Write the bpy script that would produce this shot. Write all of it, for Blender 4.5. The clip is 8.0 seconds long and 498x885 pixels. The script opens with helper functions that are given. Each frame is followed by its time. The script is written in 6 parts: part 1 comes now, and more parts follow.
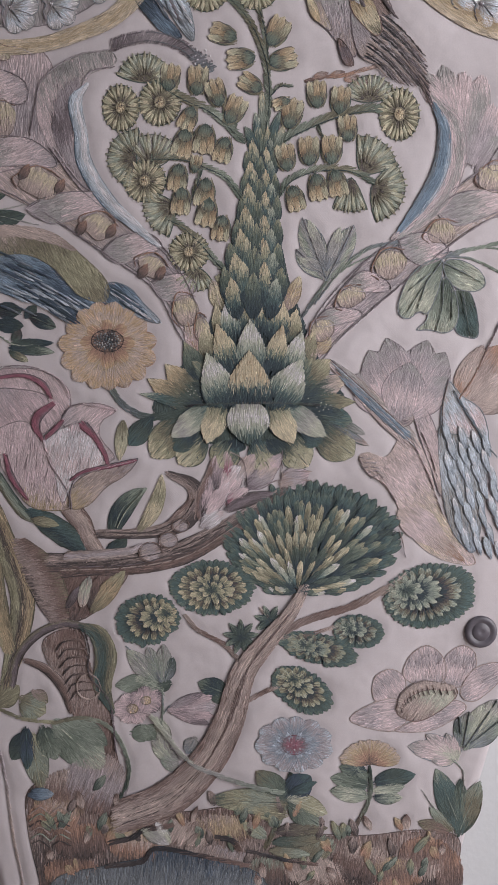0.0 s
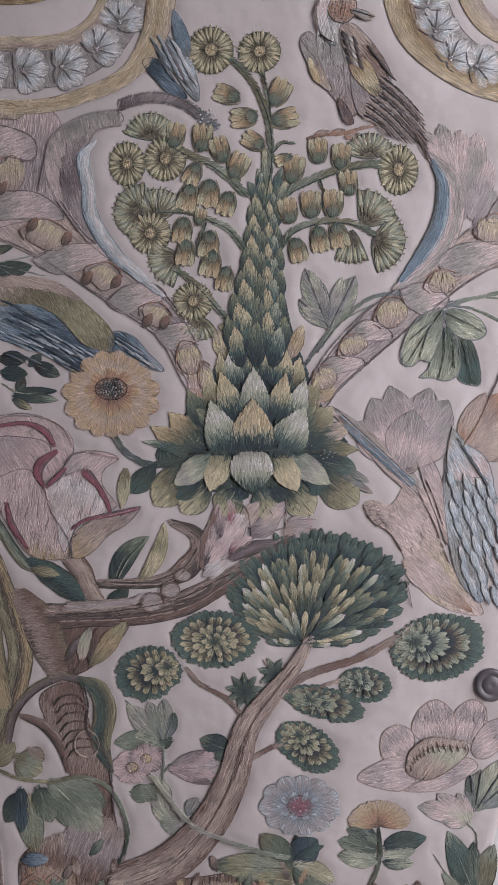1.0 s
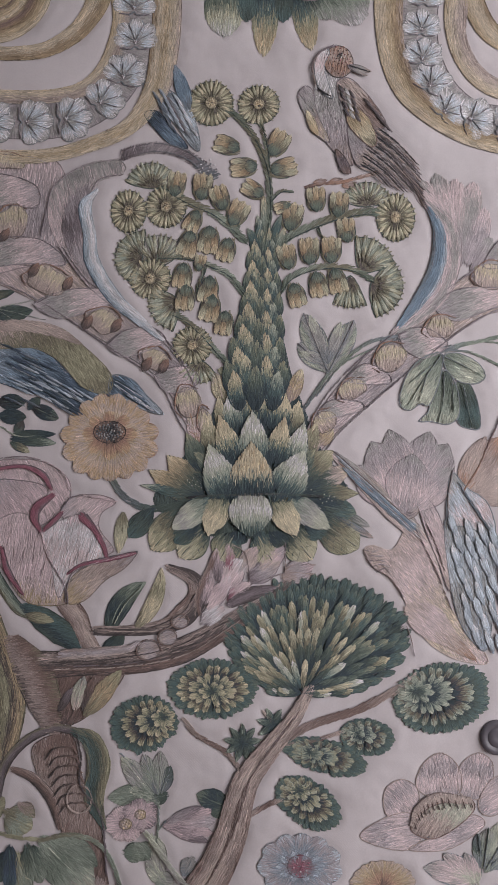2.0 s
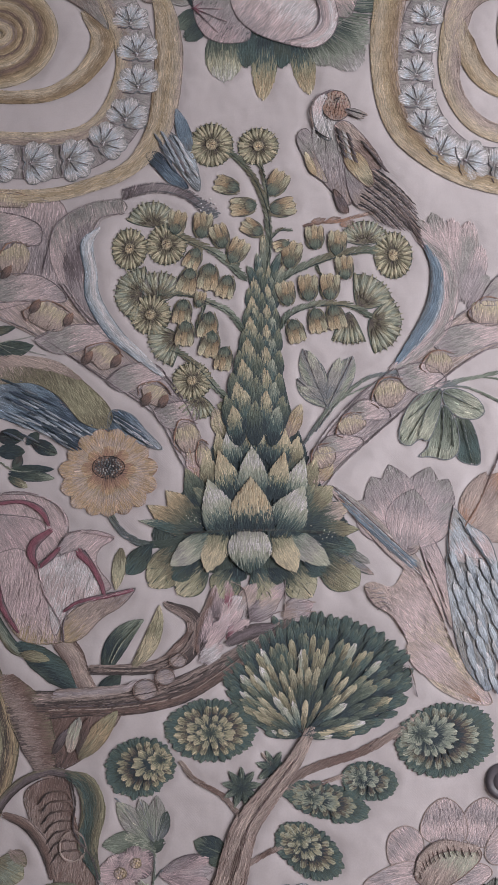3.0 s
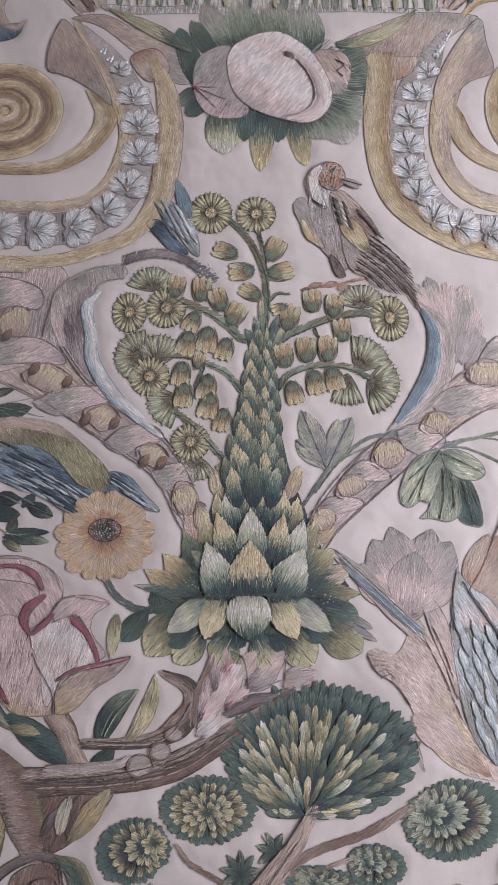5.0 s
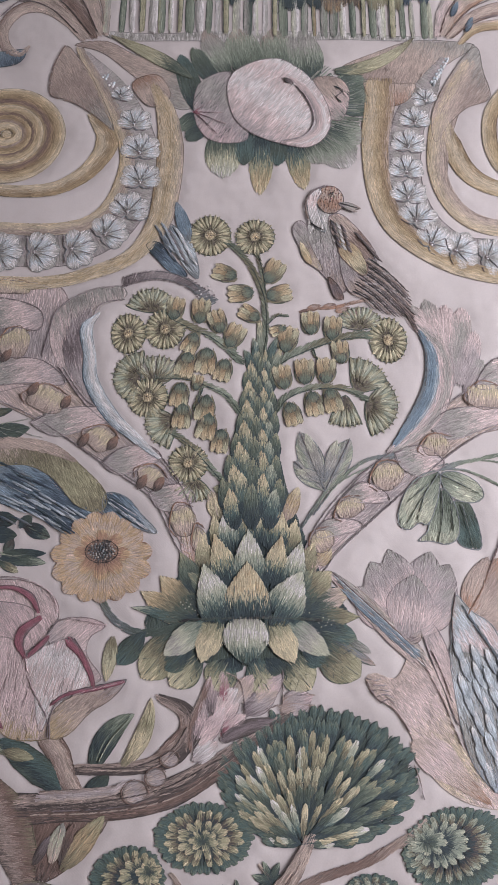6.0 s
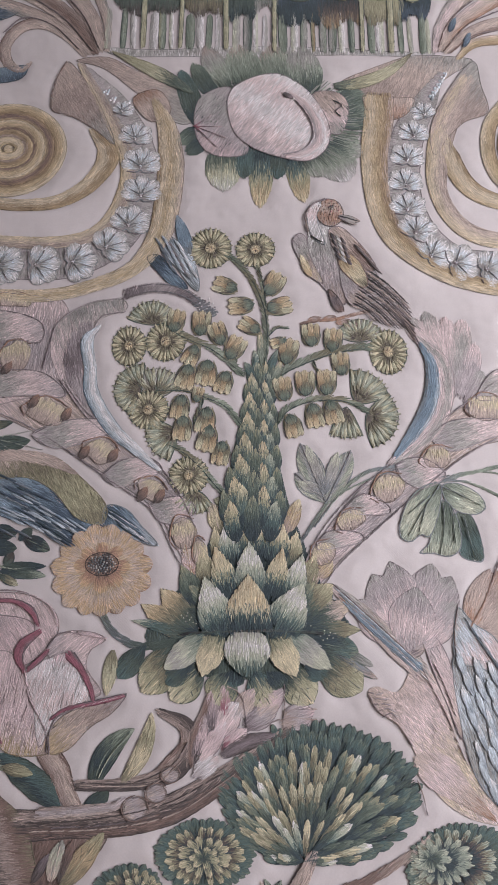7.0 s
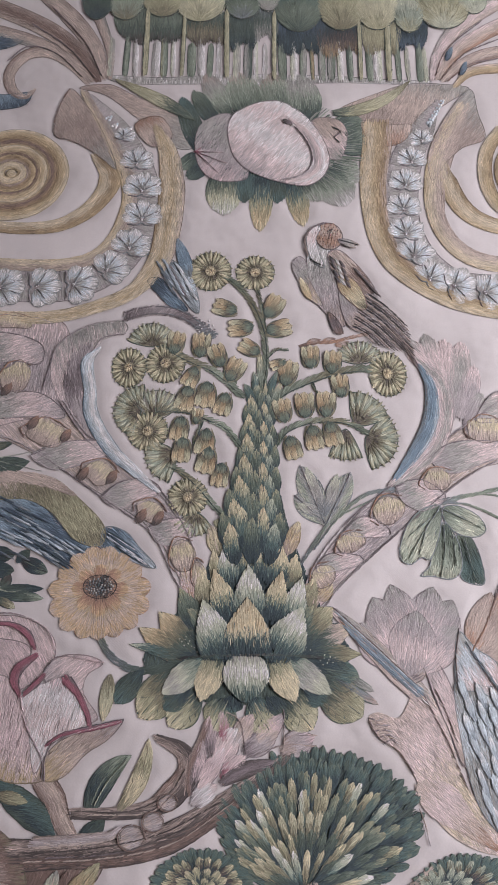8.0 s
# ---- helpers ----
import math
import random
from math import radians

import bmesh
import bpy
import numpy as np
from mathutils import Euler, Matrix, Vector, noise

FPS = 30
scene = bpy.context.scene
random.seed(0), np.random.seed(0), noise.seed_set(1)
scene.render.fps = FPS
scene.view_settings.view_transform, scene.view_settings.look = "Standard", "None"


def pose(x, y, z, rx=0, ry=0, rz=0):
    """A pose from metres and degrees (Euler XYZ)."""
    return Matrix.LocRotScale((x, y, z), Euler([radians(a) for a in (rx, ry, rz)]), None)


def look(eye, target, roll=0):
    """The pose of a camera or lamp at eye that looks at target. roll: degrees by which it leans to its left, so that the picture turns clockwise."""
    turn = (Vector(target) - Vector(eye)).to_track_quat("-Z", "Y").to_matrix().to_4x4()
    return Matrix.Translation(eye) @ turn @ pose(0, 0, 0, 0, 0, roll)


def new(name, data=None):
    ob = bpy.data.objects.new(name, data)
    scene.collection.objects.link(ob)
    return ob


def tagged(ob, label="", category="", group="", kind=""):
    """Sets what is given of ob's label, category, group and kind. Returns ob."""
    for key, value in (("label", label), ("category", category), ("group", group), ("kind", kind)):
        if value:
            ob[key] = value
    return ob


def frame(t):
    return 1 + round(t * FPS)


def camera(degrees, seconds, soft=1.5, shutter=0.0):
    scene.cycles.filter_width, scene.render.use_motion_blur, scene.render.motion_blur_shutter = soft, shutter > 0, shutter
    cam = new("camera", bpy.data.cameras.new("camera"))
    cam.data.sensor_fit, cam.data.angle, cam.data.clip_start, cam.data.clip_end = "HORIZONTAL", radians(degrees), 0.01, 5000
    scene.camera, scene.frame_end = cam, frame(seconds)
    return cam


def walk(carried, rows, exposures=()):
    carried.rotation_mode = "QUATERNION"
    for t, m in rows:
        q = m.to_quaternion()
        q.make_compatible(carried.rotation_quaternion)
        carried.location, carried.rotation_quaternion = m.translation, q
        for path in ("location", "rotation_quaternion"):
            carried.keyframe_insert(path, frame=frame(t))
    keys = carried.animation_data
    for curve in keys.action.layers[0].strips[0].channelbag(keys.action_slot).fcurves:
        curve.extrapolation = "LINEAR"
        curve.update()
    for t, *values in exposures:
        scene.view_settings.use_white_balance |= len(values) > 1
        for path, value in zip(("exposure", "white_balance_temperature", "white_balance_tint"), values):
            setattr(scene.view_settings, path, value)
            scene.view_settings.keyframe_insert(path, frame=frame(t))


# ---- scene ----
cam = camera(41.46, 8.0, soft=1.5)
PATH = [
    (0, (0.0079, -0.2132, 0.9879), (-0.0042, 0.7856, 0.9418), 0.08),
    (0.5, (0.0049, -0.2112, 0.9864), (-0.0077, 0.7887, 0.9787), -0.05),
    (1, (0.0033, -0.2099, 0.9899), (-0.0072, 0.7898, 1.0130), 0.02),
    (1.5, (0.0056, -0.2075, 0.9930), (-0.0071, 0.7911, 1.0455), 0.11),
    (3, (0.0055, -0.2040, 0.9973), (-0.0058, 0.7872, 1.1289), 0.15),
    (3.5, (0.0064, -0.2022, 0.9980), (-0.0064, 0.7858, 1.1517), 0.11),
    (4, (0.0065, -0.2003, 0.9993), (-0.0095, 0.7824, 1.1841), -0.11),
    (4.5, (0.0051, -0.1999, 1.0016), (-0.0067, 0.7805, 1.1982), -0.15),
    (5, (0.0050, -0.1987, 1.0024), (-0.0038, 0.7774, 1.2197), -0.00),
    (6.5, (0.0076, -0.1985, 1.0067), (-0.0018, 0.7695, 1.2576), 0.28),
    (7, (0.0069, -0.1977, 1.0064), (-0.0029, 0.7676, 1.2673), 0.13),
    (7.5, (0.0066, -0.1968, 1.0061), (-0.0013, 0.7632, 1.2858), 0.27),
    (8, (0.0073, -0.1968, 1.0076), (-0.0023, 0.7598, 1.2989), 0.24),
]
EXPOSURES = [(0.0, -0.13), (1.5, -0.2), (3.0, -0.1), (4.0, 0.1), (8.0, 0.16)]
walk(cam, [(t, look(eye, target, roll)) for t, eye, target, roll in PATH], EXPOSURES)

# ---- world and light: an indoor room, daylight from one window ----
world = bpy.data.worlds.new("world")
scene.world = world
world.use_nodes = True
sky = world.node_tree.nodes.new("ShaderNodeTexSky")
sky.sky_type, sky.sun_disc = "NISHITA", False
sky.sun_elevation, sky.sun_rotation = radians(40), radians(200)
world.node_tree.links.new(sky.outputs[0], world.node_tree.nodes["Background"].inputs[0])
world.node_tree.nodes["Background"].inputs[1].default_value = 0.12


def window_light(name, eye, target, w, h, power, color):
    lamp = bpy.data.lights.new(name, "AREA")
    lamp.shape, lamp.size, lamp.size_y, lamp.energy, lamp.color = "RECTANGLE", w, h, power, color
    new(name, lamp).matrix_world = look(eye, target)


window_light("window_daylight", (1.27, -0.45, 1.14), (0.1, 0.44, 0.92), 1.1, 1.3, 25.5, (0.99, 0.97, 0.985))

# ---- materials ----


def linear(hexa):
    rgb = [int(hexa[i:i + 2], 16) / 255 for i in (0, 2, 4)]
    return np.array([(c / 12.92 if c < 0.04 else ((c + 0.055) / 1.055) ** 2.4) for c in rgb])


def surface(name, base, rough, scale, spread, bump, distance, sheen=0.0, big=6.0):
    """Plain surface with fine grain and broad stains."""
    m = bpy.data.materials.new(name)
    m.use_nodes = True
    n, l = m.node_tree.nodes, m.node_tree.links
    p = n["Principled BSDF"]
    p.inputs["Roughness"].default_value = rough
    p.inputs["Sheen Weight"].default_value = sheen
    tc = n.new("ShaderNodeTexCoord")
    fine, broad = n.new("ShaderNodeTexNoise"), n.new("ShaderNodeTexNoise")
    fine.inputs["Scale"].default_value, broad.inputs["Scale"].default_value = scale, big
    fine.inputs["Detail"].default_value = broad.inputs["Detail"].default_value = 3
    both = n.new("ShaderNodeMath")
    both.operation = "ADD"
    ramp = n.new("ShaderNodeMapRange")
    ramp.inputs[1].default_value, ramp.inputs[2].default_value = 0.6, 1.4
    ramp.inputs[3].default_value, ramp.inputs[4].default_value = 1 - spread, 1 + spread
    mul = n.new("ShaderNodeVectorMath")
    mul.operation = "MULTIPLY"
    mul.inputs[0].default_value = base
    b = n.new("ShaderNodeBump")
    b.inputs["Strength"].default_value, b.inputs["Distance"].default_value = bump, distance
    for a in (fine, broad):
        l.new(tc.outputs["Object"], a.inputs["Vector"])
    l.new(fine.outputs[0], both.inputs[0])
    l.new(broad.outputs[0], both.inputs[1])
    l.new(both.outputs[0], ramp.inputs[0])
    l.new(ramp.outputs[0], mul.inputs[1])
    l.new(mul.outputs[0], p.inputs["Base Color"])
    l.new(fine.outputs[0], b.inputs["Height"])
    l.new(b.outputs[0], p.inputs["Normal"])
    return m


def cloth_material():
    """Ivory twill: woven relief, faint yellowing, soft creases."""
    m = surface("ivory_twill", (0.655, 0.585, 0.607), 0.6, 700, 0.07, 0.15, 0.0006, 0.15, 7)
    n, l = m.node_tree.nodes, m.node_tree.links
    tc, wave, crease = n.new("ShaderNodeTexCoord"), n.new("ShaderNodeTexWave"), n.new("ShaderNodeTexNoise")
    wave.wave_type, wave.bands_direction = "BANDS", "DIAGONAL"
    wave.inputs["Scale"].default_value, wave.inputs["Distortion"].default_value = 260, 3
    crease.inputs["Scale"].default_value, crease.inputs["Detail"].default_value = 24, 2
    l.new(tc.outputs["Object"], wave.inputs["Vector"])
    l.new(tc.outputs["Object"], crease.inputs["Vector"])
    first = [x for x in n if x.bl_idname == "ShaderNodeBump"][0]
    last = first
    for tex, strength, dist in ((wave, 0.06, 0.0003), (crease, 0.5, 0.007)):
        b = n.new("ShaderNodeBump")
        b.inputs["Strength"].default_value, b.inputs["Distance"].default_value = strength, dist
        l.new(tex.outputs[0], b.inputs["Height"])
        l.new(last.outputs[0], b.inputs["Normal"])
        last = b
    l.new(last.outputs[0], n["Principled BSDF"].inputs["Normal"])
    return m


def wool_material():
    """Dyed crewel wool: each stitch carries its dye, with fibre fuzz and faded places."""
    m = surface("crewel_wool", (1, 1, 1), 0.75, 1300, 0.3, 0.6, 0.0006, 0.25, 60)
    n, l = m.node_tree.nodes, m.node_tree.links
    dye = n.new("ShaderNodeAttribute")
    dye.attribute_name = "dye"
    mul = [x for x in n if x.bl_idname == "ShaderNodeVectorMath"][0]
    l.new(dye.outputs["Color"], mul.inputs[0])
    return m


CLOTH, WOOL = cloth_material(), wool_material()
PLASTER = surface("white_plaster", (0.78, 0.78, 0.80), 0.85, 220, 0.03, 0.2, 0.001)
BOARDS = surface("floor_boards", (0.22, 0.15, 0.1), 0.5, 40, 0.2, 0.2, 0.002)
HORN = surface("grey_horn", (0.13, 0.115, 0.135), 0.35, 90, 0.3, 0.15, 0.001)

# ---- the panel's surface, in millimetres: u across, v up from the lotus ----
FRONT, LEVEL = 0.44, 1.0


def puff(u, v):
    """How far the padded cloth stands proud, in mm."""
    return (0.9 * np.sin(u / 53 + 0.7) * np.sin(v / 71 + 0.4) + 0.5 * np.sin(u / 23 - v / 31) + 0.35 * np.sin(u / 37 + v / 17 + 2)
            + 0.15 * np.sin(u / 9 + v / 13))


def place(u, v, up=0.0):
    return np.stack([u / 1000, FRONT - (puff(u, v) + up) / 1000, LEVEL + v / 1000], -1)


def mesh_of(name, verts, quads, rims=(), material=None, dye=None, smooth=True):
    """One mesh from arrays: quads, plus whole rims (index runs) as single faces."""
    me = bpy.data.meshes.new(name)
    total = np.concatenate([np.full(len(quads), 4), [len(r) for r in rims]]).astype(np.int32)
    loops = np.concatenate([np.asarray(quads, np.int32).ravel(), *[np.asarray(r, np.int32) for r in rims]]).astype(np.int32)
    me.vertices.add(len(verts))
    me.vertices.foreach_set("co", np.asarray(verts, np.float32).ravel())
    me.loops.add(len(loops))
    me.loops.foreach_set("vertex_index", loops)
    me.polygons.add(len(total))
    me.polygons.foreach_set("loop_start", np.concatenate([[0], np.cumsum(total)[:-1]]).astype(np.int32))
    me.polygons.foreach_set("use_smooth", np.full(len(total), smooth))
    if dye is not None:
        me.attributes.new("dye", "FLOAT_COLOR", "POINT").data.foreach_set("color", np.concatenate([dye, np.ones((len(dye), 1))], 1).astype(np.float32).ravel())
    me.update(calc_edges=True)
    me.validate()
    me.materials.append(material)
    return me


# ---- the room and the panel ----


def box(name, lo, hi, material, label, category):
    bm = bmesh.new()
    bmesh.ops.create_cube(bm, size=1)
    for vert in bm.verts:
        vert.co = [lo[i] + (vert.co[i] + 0.5) * (hi[i] - lo[i]) for i in range(3)]
    me = bpy.data.meshes.new(name)
    bm.to_mesh(me)
    bm.free()
    me.materials.append(material)
    return tagged(new(name, me), label, category, kind="structure")


box("floor", (-2.2, -2.6, -0.1), (1.3, 0.58, 0.0), BOARDS, "dark brown wooden floor under the panel", "floor")
box("ceiling", (-2.2, -2.6, 2.7), (1.3, 0.7, 2.8), PLASTER, "plain white plaster ceiling", "ceiling")
box("wall_north", (-2.2, 0.58, 0.0), (1.3, 0.7, 2.7), PLASTER, "smooth white plaster wall behind the panel", "wall")
box("wall_south", (-2.2, -2.6, 0.0), (1.3, -2.45, 2.7), PLASTER, "plain white plaster wall", "wall")
box("wall_west", (-2.35, -2.45, 0.0), (-2.2, 0.58, 2.7), PLASTER, "plain white plaster wall", "wall")
for lo, hi in (((1.3, -2.45, 0.0), (1.45, -1.15, 2.7)), ((1.3, 0.1, 0.0), (1.45, 0.58, 2.7)),
               ((1.3, -1.15, 0.0), (1.45, 0.1, 0.55)), ((1.3, -1.15, 2.05), (1.45, 0.1, 2.7))):
    box("wall_east", lo, hi, PLASTER, "white plaster wall with a window opening", "wall")


def flank(v, side):
    """The panel's edge: a tall shape that narrows towards its foot."""
    w = np.clip(213 + 0.25 * (v + 491), 190, 348)
    return w if side > 0 else -w - 50


SEWN = []


def loft(u, v):
    """The wadding swells where no stitches hold the cloth down."""
    free = np.ones(u.shape)
    for poly in SEWN:
        lo, hi = poly.min(0) - 6, poly.max(0) + 6
        rows = np.nonzero((v[:, 0] > lo[1]) & (v[:, 0] < hi[1]))[0]
        if len(rows):
            r = slice(rows[0], rows[-1] + 1)
            cols = np.nonzero((u[rows[0]] > lo[0] - 8) & (u[rows[0]] < hi[0] + 8))[0]
            if len(cols):
                c = slice(cols[0], cols[-1] + 1)
                free[r, c] = np.where(inside(poly, np.stack([u[r, c], v[r, c]], -1)), 0, free[r, c])
    hold = free.copy()
    for _ in range(3):
        pad = np.pad(free, 1, mode="edge")
        free = sum(pad[i:i + u.shape[0], j:j + u.shape[1]] for i in range(3) for j in range(3)) / 9
    wide = free.copy()
    for _ in range(14):
        pad = np.pad(wide, 1, mode="edge")
        wide = sum(pad[i:i + u.shape[0], j:j + u.shape[1]] for i in range(3) for j in range(3)) / 9
    swell = np.clip(2 * free - 1, 0, 1) * (0.45 + 1.0 * wide)
    return swell * (0.9 + 0.1 * np.sin(u / 11 + v / 17 + 2 * np.sin(v / 41)) * np.sin(v / 13 - u / 19 + 2 * np.sin(u / 37))) - 0.15


def cloth_panel():
    """Padded slab with rolled edges, standing on the floor."""
    rows, cols, roll, deep = 640, 250, 14, 46
    v = np.linspace(-999, 900, rows)
    s = np.linspace(-1, 1, cols)
    lft, rgt = flank(v, -1), flank(v, 1)
    u = lft[:, None] + (s[None] + 1) / 2 * (rgt - lft)[:, None]
    vv = np.repeat(v[:, None], cols, 1)
    front = place(u, vv, loft(u, vv))
    off = np.minimum(u - lft[:, None], rgt[:, None] - u)
    drop = np.where(off < roll, roll - np.sqrt(np.maximum(0, roll ** 2 - (roll - off) ** 2)), 0)
    front[..., 1] += drop / 1000
    back = front[:, ::-1][:, [0, -1]].copy()
    back[..., 1] = FRONT + deep / 1000
    grid = np.concatenate([front, back], 1)
    n = cols + 2
    i, j = np.meshgrid(np.arange(rows - 1), np.arange(n), indexing="ij")
    k = (j + 1) % n
    quads = np.stack([i * n + j, i * n + k, (i + 1) * n + k, (i + 1) * n + j], -1).reshape(-1, 4)
    rims = [np.arange(n)[::-1], (rows - 1) * n + np.arange(n)]
    me = mesh_of("cloth_panel", grid.reshape(-1, 3), quads, rims, CLOTH)
    return tagged(new("cloth_panel", me), "tall padded ivory twill panel ground for crewel embroidery", "upholstery", kind="structure")



# ---- stitching ----
GAIN = 1.5
THREADS = dict(
    cloth="b9acb0", gold="a68e6c", ochre="8a7052", straw="b7a88a", olive="706853", moss="908a6d", lime="a19b80", pale="a3a392", sage="7d8578",
    green="5f6a5e", pine="414e49", teal="42595a", ink="2b3a43", navy="3b4a5e", blue="63788d", steel="7b8595", mist="a3abb7", mauve="978a90",
    plum="6d5f66", pink="b2989e", rose="8a4b5e", blush="bba4a7", brown="725852", umber="4b4041", taupe="927d78", sand="a8938c",
    rust="98705c", amber="b0906a", grey="8c8786", slate="6b7078", buff="b2a08a", white="c0b9be", black="302d33")
FADE = 0.26


def faded(h):
    c = linear(h) * GAIN
    return c + FADE * (c @ np.array([0.25, 0.6, 0.15]) - c)


DYES = {k: faded(h) for k, h in THREADS.items()}
ORIGIN = {}
rng = np.random.default_rng(7)


def glide(pts, steps=8, closed=False):
    """A smooth run through a few knots."""
    p = np.array(pts, float)
    if len(p) < 3 and not closed:
        return p[0] + (p[-1] - p[0]) * np.linspace(0, 1, steps)[:, None]
    q = np.concatenate([p[-1:], p, p[:2]]) if closed else np.concatenate([[2 * p[0] - p[1]], p, [2 * p[-1] - p[-2]]])
    t = np.linspace(0, 1, steps, endpoint=False)[:, None]
    out = [0.5 * (2 * b + (c - a) * t + (2 * a - 5 * b + 4 * c - d) * t ** 2 + (3 * b - a - 3 * c + d) * t ** 3)
           for a, b, c, d in zip(q, q[1:], q[2:], q[3:])]
    out = np.concatenate(out)
    return out if closed else np.concatenate([out, p[-1:]])


def inside(poly, p):
    x, y = p[..., 0, None], p[..., 1, None]
    x1, y1 = poly[:, 0], poly[:, 1]
    x2, y2 = np.roll(x1, -1), np.roll(y1, -1)
    dy = np.where(y2 == y1, 1e-9, y2 - y1)
    return (((y1 > y) != (y2 > y)) & (x < (x2 - x1) * (y - y1) / dy + x1)).sum(-1) % 2 == 1


def along(spine, p):
    """Nearest place on a spine: run 0..1, offset to its left in mm, direction."""
    d = ((p[:, None] - spine[None]) ** 2).sum(-1)
    i = np.clip(d.argmin(1), 0, len(spine) - 1)
    tan = np.gradient(spine, axis=0)
    tan /= np.linalg.norm(tan, axis=1)[:, None] + 1e-9
    rel = p - spine[i]
    seg = np.linalg.norm(np.diff(spine, axis=0), axis=1)
    run = np.concatenate([[0], np.cumsum(seg)])
    s = (run[i] + (rel * tan[i]).sum(1)) / run[-1]
    return np.clip(s, 0, 1), tan[i, 0] * rel[:, 1] - tan[i, 1] * rel[:, 0], tan[i]


def ramp(names, s):
    c = np.array([DYES[n] for n in names.split()])
    x = np.clip(s, 0, 1) * (len(c) - 1)
    i = np.minimum(x.astype(int), max(len(c) - 2, 0))
    f = (x - i)[:, None]
    f = np.clip((f - 0.5) * 1.5 + 0.5, 0, 1)
    return c[i] * (1 - f) + c[np.minimum(i + 1, len(c) - 1)] * f


def threads(a, b, hw, up, dye, rise=0.45):
    """Raised threads from a to b: arrays of verts, quads and dyes."""
    n = len(a)
    run = b - a
    ln = np.linalg.norm(run, axis=1)[:, None] + 1e-9
    side = np.stack([-run[:, 1], run[:, 0]], 1) / ln * hw[:, None]
    verts = []
    for f, k, col in ((0.0, 0.7, 0), (1.0, 1.0, 2)):
        c = a + run * f
        for w, z in ((-k, 0.0), (0.0, 1.0), (k, 0.0)):
            p = c + side * w
            verts.append(place(p[:, 0], p[:, 1], up[:, col] + rise * z))
    verts = np.stack(verts, 1).reshape(-1, 3)
    q = np.array([[0, 1, 4, 3], [1, 2, 5, 4]])
    quads = (np.arange(n)[:, None, None] * 6 + q[None]).reshape(-1, 4)
    return verts, quads, np.repeat(dye, 6, 0)


def link(name, me, parent, centre, label=""):
    ob = new(name, me)
    ob.parent = parent
    base = ORIGIN[parent.name] if parent else Vector((0, 0, 0))
    ob.location = centre - base
    ORIGIN[ob.name] = centre
    return tagged(ob, label)


def thing(name, at, label, category, group=""):
    ob = tagged(new(name), label, category, group)
    ob.empty_display_size = 0.01
    ob.location = ORIGIN[ob.name] = Vector(place(np.array(at[0], float), np.array(at[1], float)))
    return ob


